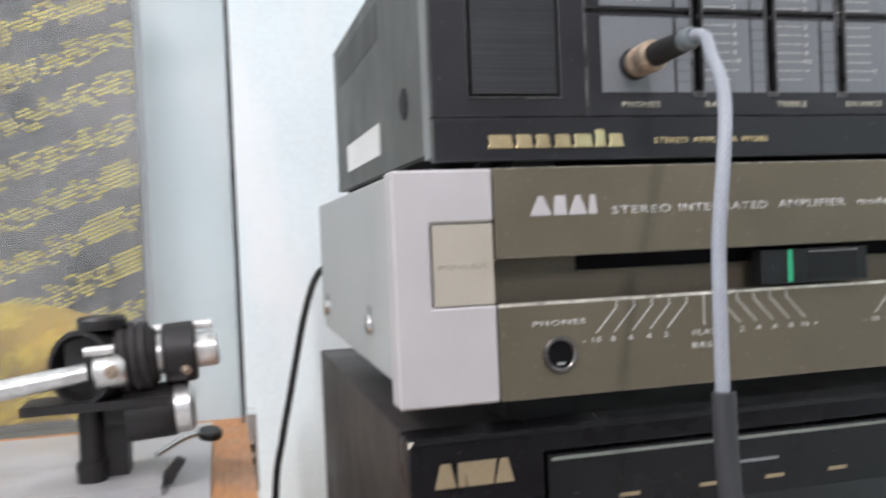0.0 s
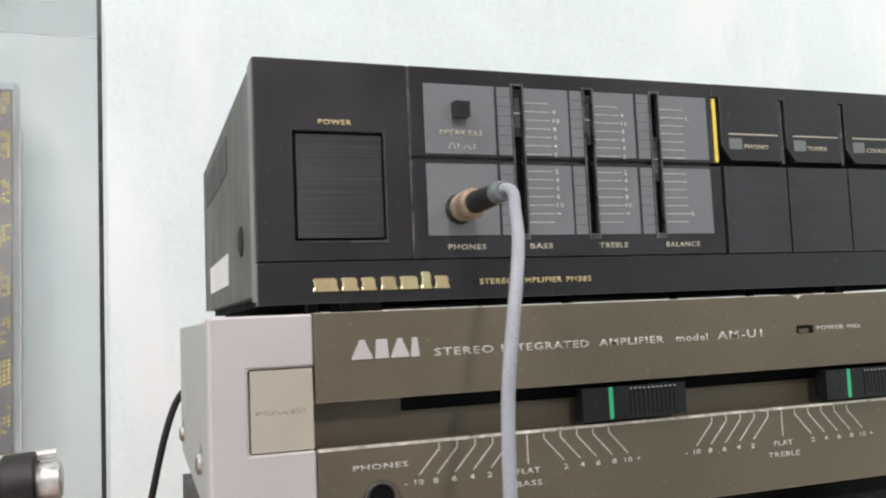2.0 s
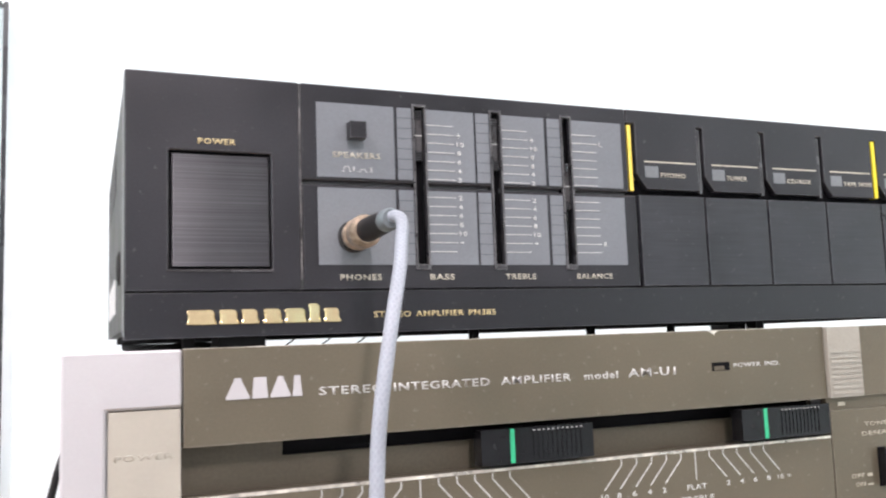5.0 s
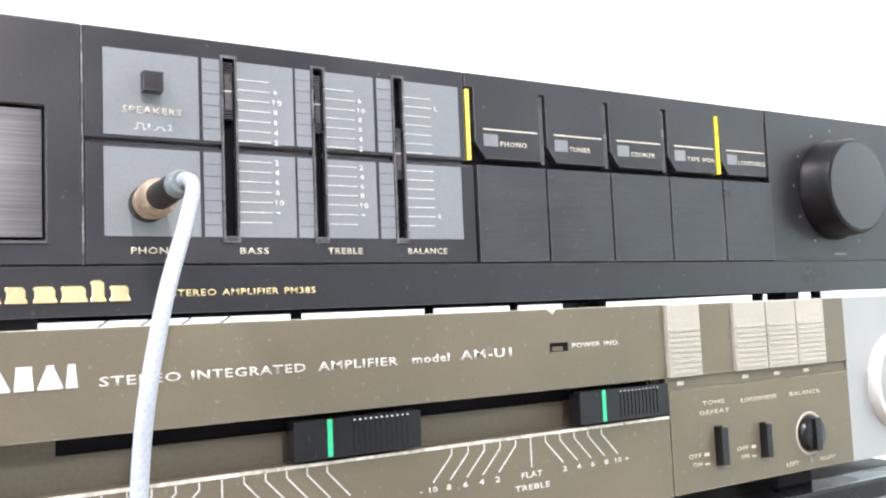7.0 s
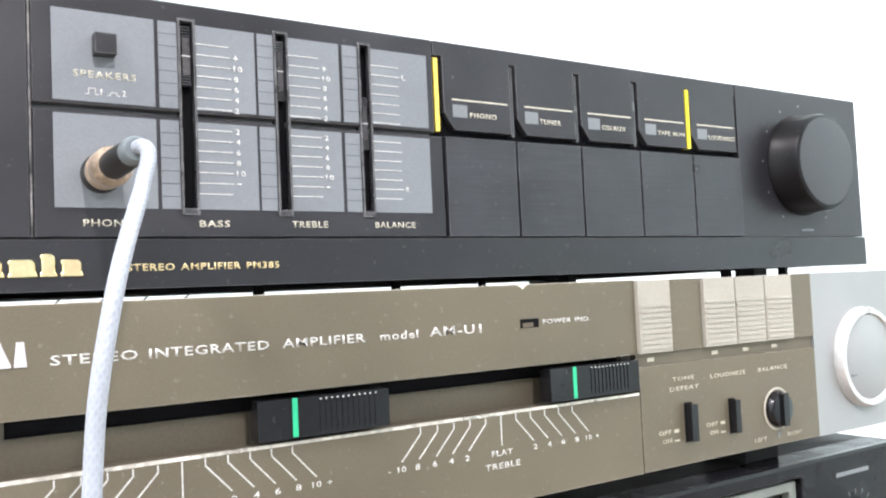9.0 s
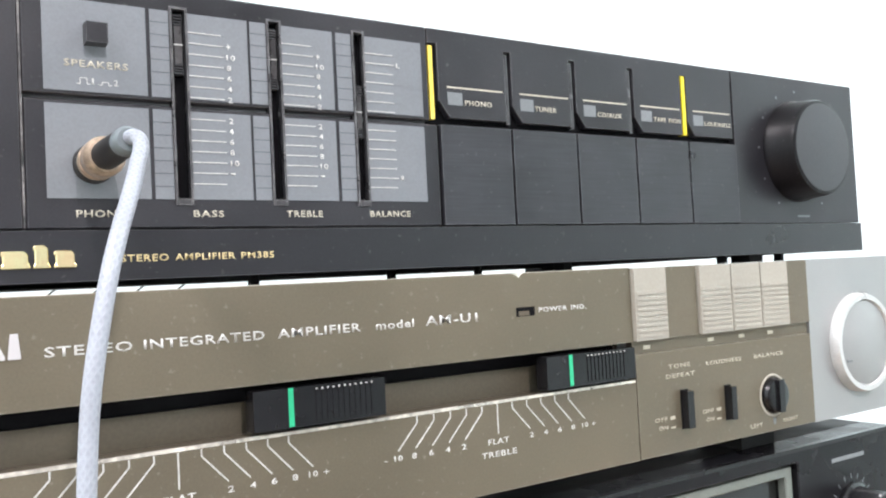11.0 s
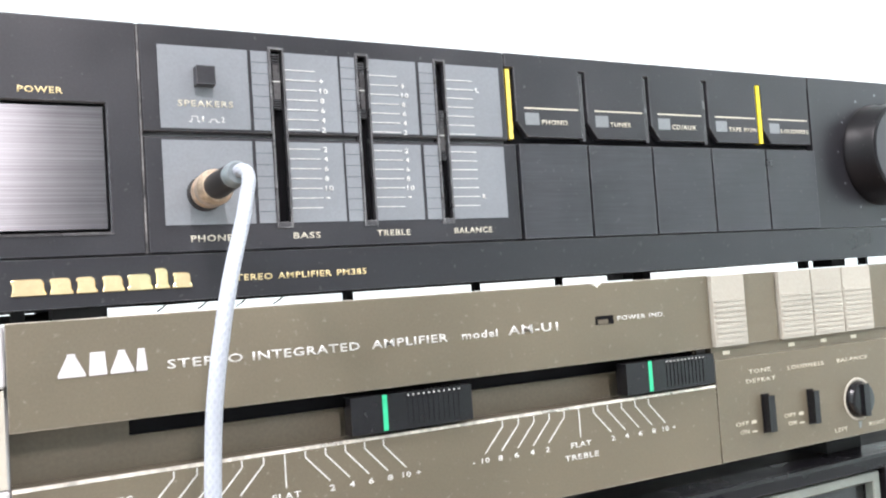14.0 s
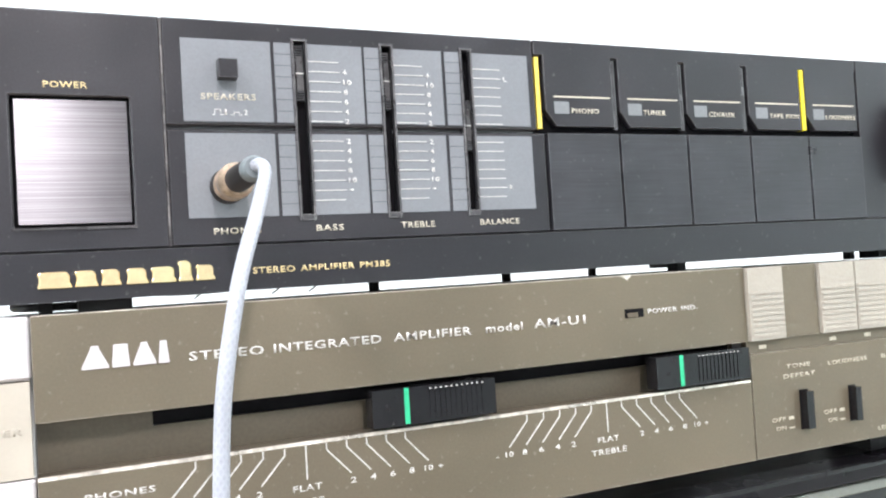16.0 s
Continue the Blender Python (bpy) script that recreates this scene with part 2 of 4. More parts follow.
PLATE = material("grey_turntable_plate", (0.43, 0.43, 0.43), 0.45, metal=0.2, grain=0.05, bump=0.05)
FELT = material("worn_black_leather", (0.02, 0.018, 0.018), 0.7, grain=0.3, scale=300, bump=0.5)
SHEET = material("dark_grey_foil", (0.155, 0.15, 0.153), 0.35, metal=0.3, grain=0.1, scale=60, blotch=0.35, blotch_scale=14, bump=0.1)
DOTS = material("golden_foil_dots", (0.95, 0.78, 0.10), 0.35, metal=0.1, grain=0.2, scale=90, blotch=0.15, bump=0)
ACRYLIC = clear("dusty_clear_acrylic", (0.72, 0.755, 0.755), 0.10, 0.006)
SLEEVE = clear("clear_plastic_sleeve", (0.97, 0.97, 0.97), 0.03, 0.04)
RIM = material("dark_acrylic_edge", (0.03, 0.033, 0.035), 0.25, bump=0)
WALL = material("mint_white_emulsion", (0.75, 0.85, 0.86), 0.7, grain=0.03, scale=240, blotch=0.04, blotch_scale=9, bump=0.10, rough_var=0.05, streak=0.6)
WHITE = material("white_ceiling_paint", (0.8, 0.8, 0.79), 0.8, grain=0.03, scale=60, blotch=0.04, blotch_scale=3, bump=0.1)
TABLE = material("light_wooden_table", (0.32, 0.22, 0.13), 0.5, grain=0.2, scale=60, stretch=(0.3, 4, 1), blotch=0.12, blotch_scale=5, bump=0.08)
FLOOR = material("grey_floor_tile", (0.35, 0.34, 0.32), 0.4, grain=0.05, scale=80, blotch=0.08, blotch_scale=3, bump=0.05)
EAST = material("mint_grey_emulsion", (0.70, 0.83, 0.82), 0.8, grain=0.05, scale=120, blotch=0.06, blotch_scale=4, bump=0.1)
# tone chosen to weaken bounce and reflections from the unseen south side
SOUTH = material("bounce_cutting_grey_blue", (0.40, 0.42, 0.445), 0.8, grain=0.05, scale=120, blotch=0.06, blotch_scale=4, bump=0.1)
DULL_GOLD = material("tarnished_gold_print", (0.34, 0.27, 0.17), 0.4, metal=0.4, bump=0)
RIM_SILVER = material("bright_satin_rim", (0.56, 0.56, 0.55), 0.36, metal=0.45, grain=0.05, bump=0.03)
KEY_PRINT = material("pale_grey_key_print", (0.385, 0.36, 0.30), 0.5, bump=0)
ARM_BLACK = material("satin_black_metal", (0.012, 0.011, 0.011), 0.45, grain=0.2, bump=0.05)
WORN_SEAM = material("worn_seam", (0.14, 0.133, 0.13), 0.5, grain=0.6, scale=300, blotch=0.8, blotch_scale=150, bump=0.2)
# colour of an amber reflection, laid on the foil as a tint
AMBER = material("amber_reflection_tint", (0.46, 0.30, 0.045), 0.35, metal=0.3, grain=0.15, scale=60, blotch=0.3, blotch_scale=20, bump=0.1)
DARK_STEEL = material("dark_steel", (0.22, 0.21, 0.20), 0.3, metal=1.0, bump=0.02)
STICKER = material("white_paper_sticker", (0.68, 0.68, 0.66), 0.6, grain=0.05, bump=0.03)


def lamp_face(name, strength):
    m = bpy.data.materials.new(name)
    m.use_nodes = True
    e = m.node_tree.nodes.new("ShaderNodeEmission")
    e.inputs["Strength"].default_value = strength
    m.node_tree.links.new(e.outputs[0], m.node_tree.nodes["Material Output"].inputs["Surface"])
    return m


GLOW = lamp_face("lit_diffuser", 6)

# ---- building helpers ----
BASES = {}


def thing(name, base, label, category, group="", kind=""):
    ob = new(name)
    ob.empty_display_size = 0.02
    ob.location = base
    BASES[ob] = Vector(base)
    return tagged(ob, label, category, group, kind)


def part(name, bm, mat, parent=None, label="", smooth=False):
    """Links a bmesh, built in world metres, as one mesh under a thing or a part."""
    me = bpy.data.meshes.new(name)
    bmesh.ops.recalc_face_normals(bm, faces=bm.faces[:])
    if smooth:
        for f in bm.faces:
            f.smooth = True
    bm.to_mesh(me)
    bm.free()
    me.materials.append(mat)
    if smooth:
        me.set_sharp_from_angle(angle=radians(40))
    ob = new(name, me)
    if parent:
        ob.parent = parent
        ob.matrix_parent_inverse = Matrix.Translation(-BASES.get(parent, Vector()))
    if label:
        ob["label"] = label
    return ob


def again(ob, dx=0.0, dy=0.0, dz=0.0):
    """The same mesh once more under the same parent, moved."""
    twin = new(ob.name.split(".")[0], ob.data)
    twin.parent, twin.matrix_parent_inverse = ob.parent, ob.matrix_parent_inverse
    twin.location = Vector(ob.location) + Vector((dx, dy, dz))
    if "label" in ob:
        twin["label"] = ob["label"]
    return twin


def soften(bm, r, segments=1, angle=30):
    edges = [e for e in bm.edges if len(e.link_faces) == 2 and e.calc_face_angle(0) > radians(angle)]
    if r > 0 and edges:
        bmesh.ops.bevel(bm, geom=edges, offset=r, segments=segments, affect="EDGES", profile=0.5, clamp_overlap=True)
    return bm


def add_box(bm, x0, x1, y0, y1, z0, z1):
    v = [bm.verts.new(p) for p in ((x0, y0, z0), (x1, y0, z0), (x1, y1, z0), (x0, y1, z0), (x0, y0, z1), (x1, y0, z1), (x1, y1, z1), (x0, y1, z1))]
    for q in ((0, 1, 5, 4), (1, 2, 6, 5), (2, 3, 7, 6), (3, 0, 4, 7), (4, 5, 6, 7), (3, 2, 1, 0)):
        bm.faces.new([v[i] for i in q])


def box(x0, x1, y0, y1, z0, z1, r=0.0, segments=1):
    bm = bmesh.new()
    add_box(bm, x0, x1, y0, y1, z0, z1)
    return soften(bm, r, segments)


def mm(x0, x1, z0, z1, y0, y1, r=0.0, segments=1):
    """A box on a front, in millimetres: its span in x, in z, and from y0 (towards the viewer) to y1."""
    return box(x0 / 1e3, x1 / 1e3, y0 / 1e3, y1 / 1e3, z0 / 1e3, z1 / 1e3, r / 1e3, segments)


def boxes(rows, y0, y1):
    bm = bmesh.new()
    for x0, x1, z0, z1 in rows:
        add_box(bm, x0 / 1e3, x1 / 1e3, y0 / 1e3, y1 / 1e3, z0 / 1e3, z1 / 1e3)
    return bm


def outline(points, y0, y1, r=0.0):
    """A flat shape from corners (x, z) in millimetres, thick from y0 to y1."""
    bm = bmesh.new()
    face = bm.faces.new([bm.verts.new((x / 1e3, y0 / 1e3, z / 1e3)) for x, z in points])
    made = bmesh.ops.extrude_face_region(bm, geom=[face])
    bmesh.ops.translate(bm, vec=(0, (y1 - y0) / 1e3, 0), verts=[g for g in made["geom"] if isinstance(g, bmesh.types.BMVert)])
    return soften(bm, r / 1e3)


def pierced(x0, x1, z0, z1, holes, y0, y1, r=0.25):
    """A front plate with rectangular holes through it, in millimetres."""
    xs = sorted({x0, x1, *(v for h in holes for v in h[:2])})
    zs = sorted({z0, z1, *(v for h in holes for v in h[2:])})
    bm = bmesh.new()
    vs = {}

    def vert(x, z):
        if (x, z) not in vs:
            vs[x, z] = bm.verts.new((x / 1e3, y0 / 1e3, z / 1e3))
        return vs[x, z]

    for xa, xb in zip(xs, xs[1:]):
        for za, zb in zip(zs, zs[1:]):
            if not any(h[0] <= xa and xb <= h[1] and h[2] <= za and zb <= h[3] for h in holes):
                bm.faces.new([vert(xa, za), vert(xb, za), vert(xb, zb), vert(xa, zb)])
    made = bmesh.ops.extrude_face_region(bm, geom=bm.faces[:])
    bmesh.ops.translate(bm, vec=(0, (y1 - y0) / 1e3, 0), verts=[g for g in made["geom"] if isinstance(g, bmesh.types.BMVert)])
    return soften(bm, r / 1e3)


def lathe(profile, centre, axis, seg=32):
    """A turned shape: profile of (radius, distance along the axis), in metres, from a centre."""
    bm = bmesh.new()
    turn = Vector(axis).normalized().to_track_quat("Z", "Y").to_matrix()
    rings = []
    for r, d in profile:
        rings.append([bm.verts.new(Vector(centre) + turn @ Vector((r * math.cos(2 * math.pi * k / seg), r * math.sin(2 * math.pi * k / seg), d))) for k in range(seg)])
    for a, b in zip(rings, rings[1:]):
        for k in range(seg):
            bm.faces.new([a[k], a[(k + 1) % seg], b[(k + 1) % seg], b[k]])
    bm.faces.new(rings[0])
    bm.faces.new(rings[-1])
    return bm


def ring(r0, r1, centre, axis, depth, seg=40):
    """A flat ring with a rounded face."""
    bm = bmesh.new()
    turn = Vector(axis).normalized().to_track_quat("Z", "Y").to_matrix()
    w = r1 - r0
    prof = [(r0, 0), (r0, depth * 0.6), (r0 + w * 0.25, depth), (r1 - w * 0.25, depth), (r1, depth * 0.5), (r1, 0)]
    rings = [[bm.verts.new(Vector(centre) + turn @ Vector((r * math.cos(2 * math.pi * k / seg), r * math.sin(2 * math.pi * k / seg), d))) for k in range(seg)] for r, d in prof]
    for a, b in zip(rings, rings[1:] + rings[:1]):
        for k in range(seg):
            bm.faces.new([a[k], a[(k + 1) % seg], b[(k + 1) % seg], b[k]])
    return bm


def spline(points, steps=10):
    pts = [Vector(p) for p in points]
    pts = [2 * pts[0] - pts[1], *pts, 2 * pts[-1] - pts[-2]]
    out = []
    for a, b, c, d in zip(pts, pts[1:], pts[2:], pts[3:]):
        for k in range(steps):
            t = k / steps
            out.append(0.5 * ((2 * b) + (c - a) * t + (2 * a - 5 * b + 4 * c - d) * t * t + (3 * b - a - 3 * c + d) * t**3))
    return out + [pts[-2]]


def tube(points, r, seg=14, steps=10):
    """A round cable along a smooth line."""
    line = spline(points, steps)
    bm = bmesh.new()
    uv = bm.loops.layers.uv.new("UVMap")
    run = [0.0]
    for a, b in zip(line, line[1:]):
        run.append(run[-1] + (b - a).length)
    rings = []
    side = Vector((1, 0, 0))
    for n, p in enumerate(line):
        way = (line[min(n + 1, len(line) - 1)] - line[max(n - 1, 0)]).normalized()
        side = (side - way * side.dot(way)).normalized()
        up = way.cross(side)
        rings.append([bm.verts.new(p + r * (math.cos(2 * math.pi * k / seg) * side + math.sin(2 * math.pi * k / seg) * up)) for k in range(seg)])
    for n, (a, b) in enumerate(zip(rings, rings[1:])):
        for k in range(seg):
            f = bm.faces.new([a[k], a[(k + 1) % seg], b[(k + 1) % seg], b[k]])
            for loop, (u, v) in zip(f.loops, ((k, n), (k + 1, n), (k + 1, n + 1), (k, n + 1))):
                loop[uv].uv = (u / seg, run[v])
    bm.faces.new(rings[0])
    bm.faces.new(rings[-1])
    return bm


def lettering(words, x0, x1, z0, z1, y, mat, parent):
    """Printed words that fill the span x0 to x1, z0 to z1 on a front at y, in millimetres."""
    data = bpy.data.curves.new("lettering", "FONT")
    data.body, data.resolution_u = words, 2
    data.offset, data.space_character, data.space_word = 0.014, 1.12, 1.35
    holder = new("lettering", data)
    me = bpy.data.meshes.new_from_object(holder.evaluated_get(bpy.context.evaluated_depsgraph_get()))
    bpy.data.objects.remove(holder)
    bpy.data.curves.remove(data)
    n = len(me.vertices)
    co = np.empty(n * 3)
    me.vertices.foreach_get("co", co)
    co = co.reshape(n, 3)
    lo, hi = co.min(0), co.max(0)
    span = np.maximum(hi - lo, 1e-6)
    out = np.empty((n, 3))
    out[:, 0] = (x0 + (co[:, 0] - lo[0]) / span[0] * (x1 - x0)) / 1e3
    out[:, 1] = y / 1e3
    out[:, 2] = (z0 + (co[:, 1] - lo[1]) / span[1] * (z1 - z0)) / 1e3
    bm = bmesh.new()
    bm.from_mesh(me)
    bpy.data.meshes.remove(me)
    for v, p in zip(bm.verts, out):
        v.co = p
    made = bmesh.ops.extrude_face_region(bm, geom=bm.faces[:])
    bmesh.ops.translate(bm, vec=(0, 0.00006, 0), verts=[g for g in made["geom"] if isinstance(g, bmesh.types.BMVert)])
    return part("lettering", bm, mat, parent)


def bent_line(bm, pts, w, y0, y1):
    """A printed line through corners (x, z), w wide, in millimetres."""
    for (xa, za), (xb, zb) in zip(pts, pts[1:]):
        n = Vector((-(zb - za), xb - xa)).normalized() * w / 2
        q = [(xa + n[0], za + n[1]), (xa - n[0], za - n[1]), (xb - n[0], zb - n[1]), (xb + n[0], zb + n[1])]
        f = [bm.verts.new((x / 1e3, y0 / 1e3, z / 1e3)) for x, z in q]
        b = [bm.verts.new((x / 1e3, y1 / 1e3, z / 1e3)) for x, z in q]
        bm.faces.new(f)
        bm.faces.new(b)
        for k in range(4):
            bm.faces.new([f[k], f[(k + 1) % 4], b[(k + 1) % 4], b[k]])


# ---- the room ----
WALL_Y, TABLE_Z, FLOOR_Z, CEIL_Z = 0.42, -0.235, -0.95, 1.46


def structure(name, bm, mat, label, category):
    return tagged(part(name, bm, mat), label, category, kind="structure")


def rough_wall():
    """The wall behind, with a very slightly uneven plaster face."""
    bm = bmesh.new()
    nx, nz = 150, 90
    grid = [[bm.verts.new((-1.6 + 3.4 * i / nx, WALL_Y + 0.0011 * noise.noise((i * 0.35, j * 0.35, 1.0)) + 0.0012 * noise.noise((i * 0.09, j * 0.05, 4.0)), FLOOR_Z + (CEIL_Z - FLOOR_Z) * j / nz)) for j in range(nz + 1)] for i in range(nx + 1)]
    for i in range(nx):
        for j in range(nz):
            bm.faces.new([grid[i][j], grid[i + 1][j], grid[i + 1][j + 1], grid[i][j + 1]]).smooth = True
    add_box(bm, -1.6, 1.8, WALL_Y + 0.004, WALL_Y + 0.12, FLOOR_Z, CEIL_Z)
    return bm


structure("wall_north", rough_wall(), WALL, "pale mint white painted plaster wall", "wall")
# unseen closing wall, kept dark to hold back light on the fronts
structure("wall_south", box(-1.6, 1.8, -3.3, -3.2, FLOOR_Z, CEIL_Z), SOUTH, "unseen grey blue wall, darkened to cut reflections", "wall")
structure("wall_west", box(-1.7, -1.6, -3.3, WALL_Y + 0.12, FLOOR_Z, CEIL_Z), WALL, "pale mint white painted plaster wall", "wall")
structure("wall_east", box(1.8, 1.9, -3.3, WALL_Y + 0.12, FLOOR_Z, CEIL_Z), EAST, "plain pale mint painted wall", "wall")
structure("ceiling", box(-1.7, 1.9, -3.3, WALL_Y + 0.12, CEIL_Z, CEIL_Z + 0.1), WHITE, "plain white painted ceiling", "ceiling")
structure("floor", box(-1.7, 1.9, -3.3, WALL_Y + 0.12, FLOOR_Z - 0.1, FLOOR_Z), FLOOR, "plain grey tiled floor", "floor")


def ceiling_light(x, y, w=0.11, h=0.45):
    t = thing("ceiling_light", (x, y, CEIL_Z), "unseen long white ceiling light with a glowing diffuser", "ceiling light", "ceiling lights")
    part("frame", box(x - w - 0.02, x + w + 0.02, y - h - 0.03, y + h + 0.03, CEIL_Z - 0.022, CEIL_Z, 0.004), WHITE, t)
    part("diffuser", box(x - w, x + w, y - h, y + h, CEIL_Z - 0.034, CEIL_Z - 0.0225, 0.003), GLOW, t, "glowing white diffuser")


ceiling_light(LAMP[0], LAMP[1], 0.025, 0.30)
# invented fixtures to go with the two fill lamps
ceiling_light(1.45, -0.60)
ceiling_light(-0.95, -0.45)


def work_table():
    t = thing("table", (0, 0.05, FLOOR_Z), "light wooden table against the wall", "table")
    part("tabletop", box(-0.75, 0.75, -0.18, 0.41, TABLE_Z - 0.03, TABLE_Z, 0.003, 2), TABLE, t)
    leg = part("leg", box(-0.72, -0.67, -0.15, -0.10, FLOOR_Z, TABLE_Z - 0.03, 0.003), TABLE, t)
    again(leg, 1.39)
    again(leg, 0, 0.48)
    again(leg, 1.39, 0.48)


work_table()


# ---- black amplifier on top ----
def slot_scale(t, x, marks, signs):
    """Printed lines beside a slot, from x, with signs at their ends."""
    rows = [(x + 0.2, x + (10.8 if s else 10.4), z - 0.13, z + 0.13) for z, s in zip(marks, signs)]
    for row in rows:
        part("scale_line", boxes([row], -0.38, -0.24), PRINT_WHITE, t)
    for z, s in zip(marks, signs):
        if s:
            w = 2.6 if len(s) > 1 else 1.3
            h = 0.25 if s == "-" else 0.8
            lettering(s, x + 11.7, x + 11.7 + w, z - h, z + h, -0.38, PRINT_WHITE, t)


def black_amplifier():
    t = thing("black_amplifier", (0.208, 0.1, -0.0047), "slim black stereo amplifier with slate grey control tiles, on another amplifier", "amplifier")
    # cover: side sheets and lid bent from one sheet, with a floor behind the front
    case = bmesh.new()
    add_box(case, 0.0002, 0.4180, 0.012, 0.214, 0.0018, 0.0772)
    part("cover", soften(case, 0.0012, 2), COVER, t, "dark grey painted steel cover")
    part("vent", box(-0.0001, 0.0014, 0.085, 0.197, 0.0555, 0.0705), material("vent_shade", (0.05, 0.052, 0.05), 0.6), t, "darker ventilation panel")
    part("sticker", box(-0.0002, 0.0008, 0.088, 0.176, 0.0095, 0.0225), STICKER, t, "white paper sticker")
    part("side_screw", lathe([(0.0056, 0), (0.0056, 0.0006), (0.0036, 0.0012), (0.002, 0.0012)], (0.0003, 0.040, 0.0225), (-1, 0, 0), 20), RUBBER, t, "black screw head")
    part("panel_frame", box(0, 0.4182, 0.0035, 0.0125, 0.0, 0.078, 0.0008), EDGE, t, "grey edge of the front panel")
    part("lower_strip", mm(0, 418.2, -1.5, 11.7, -1.1, 3.6, 1.0, 3), BLACK_STRIP, t, "glossier black lower strip")
    part("bottom_plate", box(0.004, 0.412, 0.004, 0.203, -0.0012, 0.0030), PIT, t)
    # left plate with the power key
    part("power_plate", pierced(0, 51.6, 12.1, 78, [(12.3, 42.6, 18.6, 54.4)], 0, 3.6, 0.4), BLACK, t)
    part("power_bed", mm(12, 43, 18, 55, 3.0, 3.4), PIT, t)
    part("power_button", mm(13.4, 41.8, 19.6, 53.4, 0.6, 3.0, 0.5), POWER_KEY, t, "brushed dark metal power button")
    part("power_ledge", mm(11.6, 43.2, 17.9, 18.6, -0.5, 0.5, 0.25), LEDGE, t)
    part("seam_edge", mm(51.5, 52.0, 12.3, 77.6, -0.06, 2.0), WORN_SEAM, t, "worn grey seam")
    lettering("POWER", 20.8, 31.9, 56.6, 58.4, -0.1, PRINT_GOLD, t)
    # middle plates with three slots
    slots = ((89.9, 94.1), (118.2, 122.0), (146.2, 149.9))
    part("upper_plate", pierced(52.1, 173.8, 47.0, 78, [(a, b, 47.0, 73.2) for a, b in slots], 0, 3.6, 0.3), BLACK, t)
    part("lower_plate", pierced(52.1, 176.8, 12.1, 45.7, [(a, b, 18.9, 45.7) for a, b in slots], 0, 3.6, 0.45), BLACK, t)
    for (a, b), (z0, z1) in zip(slots, ((54.6, 72.0), (52.6, 71.2), (39.6, 56.6))):
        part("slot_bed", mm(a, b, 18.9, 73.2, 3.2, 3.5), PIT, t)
        lip = [(a - 0.35, a + 0.25, 18.5, 73.6), (b - 0.25, b + 0.35, 18.5, 73.6), (a, b, 73.0, 73.6), (a, b, 18.5, 20.2)]
        part("slot_rim", soften(boxes(lip, -0.55, 1.2), 0.00012), SLOT_RIM, t, "worn black slot rim")
        lever = part("slider_lever", mm(a + 0.75, b - 0.75, z0, z1, 0.9, 3.1, 0.3), BLACK_GLOSS, t, "ribbed black slider")
        part("lever_plate", mm(a + 1.15, b - 0.95, z0 + 3.4, z1 - 3.4, 0.6, 1.0, 0.12), LEDGE, lever, "smooth grip between the ribs")
        for k in range(4):
            part("grip_rib", mm(a + 0.8, b - 0.8, z0 + 0.4 + k * 0.8, z0 + 0.75 + k * 0.8, 0.3 + 0.1 * k, 1.0, 0.08), DIM, lever)
            part("grip_rib", mm(a + 0.8, b - 0.8, z1 - 0.75 - k * 0.8, z1 - 0.4 - k * 0.8, 0.3 + 0.1 * k, 1.0, 0.08), DIM, lever)
        part("index_line", mm(a + 0.9, b - 0.8, (z0 + z1) / 2 - 0.16, (z0 + z1) / 2 + 0.16, 0.45, 0.65), PRINT_WHITE, lever)
    for z0, z1 in ((48.0, 72.2), (20.0, 44.6)):
        part("tile", mm(57.1, 83.1, z0, z1, -0.24, 0.05, 0.06), TILE, t, "slate grey printed tile")
        for a, b in ((94.6, 111.9), (122.5, 139.2), (150.4, 171.3)):
            part("tile", mm(a, b, z0, z1, -0.24, 0.05, 0.06), TILE, t, "slate grey printed tile")
        for a, b in ((84.2, 89.3), (112.7, 117.6), (140.4, 145.6)):
            part("tick_strip", mm(a, b, z0, z1, -0.24, 0.05, 0.06), TILE, t, "narrow slate grey strip with dark ticks")
            for k in range(1, 7):
                part("tick", boxes([(a, b, z0 + (z1 - z0) * k / 7 - 0.09, z0 + (z1 - z0) * k / 7 + 0.09)], -0.30, -0.2), TILE_LINE, t)
    marks = [66.9 - 3.06 * k for k in range(7)] + [42.5 - 3.02 * k for k in range(7)]
    tone = ["", "+", "10", "8", "6", "4", "2", "2", "4", "6", "8", "10", "-", ""]
    slot_scale(t, 93.7, marks, tone)
    slot_scale(t, 121.7, marks, tone)
    slot_scale(t, 149.9, marks, ["", "L", "", "", "", "", "", "", "", "", "", "", "R", ""])
    # loudspeaker switch and its words
    part("speaker_switch", mm(67.0, 72.4, 60.2, 65.6, -4.4, 0.2, 0.4), BLACK, t, "small square black push switch")
    lettering("SPEAKERS", 62.1, 78.1, 54.4, 56.3, -0.32, PRINT_CREAM, t)
    bm = bmesh.new()
    bent_line(bm, [(65.0, 50.0), (65.9, 50.0), (65.9, 51.6), (67.6, 51.6), (67.6, 50.0), (68.4, 50.0)], 0.22, -0.36, -0.22)
    bent_line(bm, [(70.4, 50.0), (71.4, 50.0), (71.4, 50.8), (73.0, 50.8), (73.0, 50.0), (73.8, 50.0)], 0.22, -0.36, -0.22)
    part("switch_symbols", bm, PRINT_WHITE, t)
    lettering("1", 68.8, 69.3, 50.0, 51.6, -0.32, PRINT_WHITE, t)
    lettering("2", 74.3, 75.4, 50.0, 51.6, -0.32, PRINT_WHITE, t)
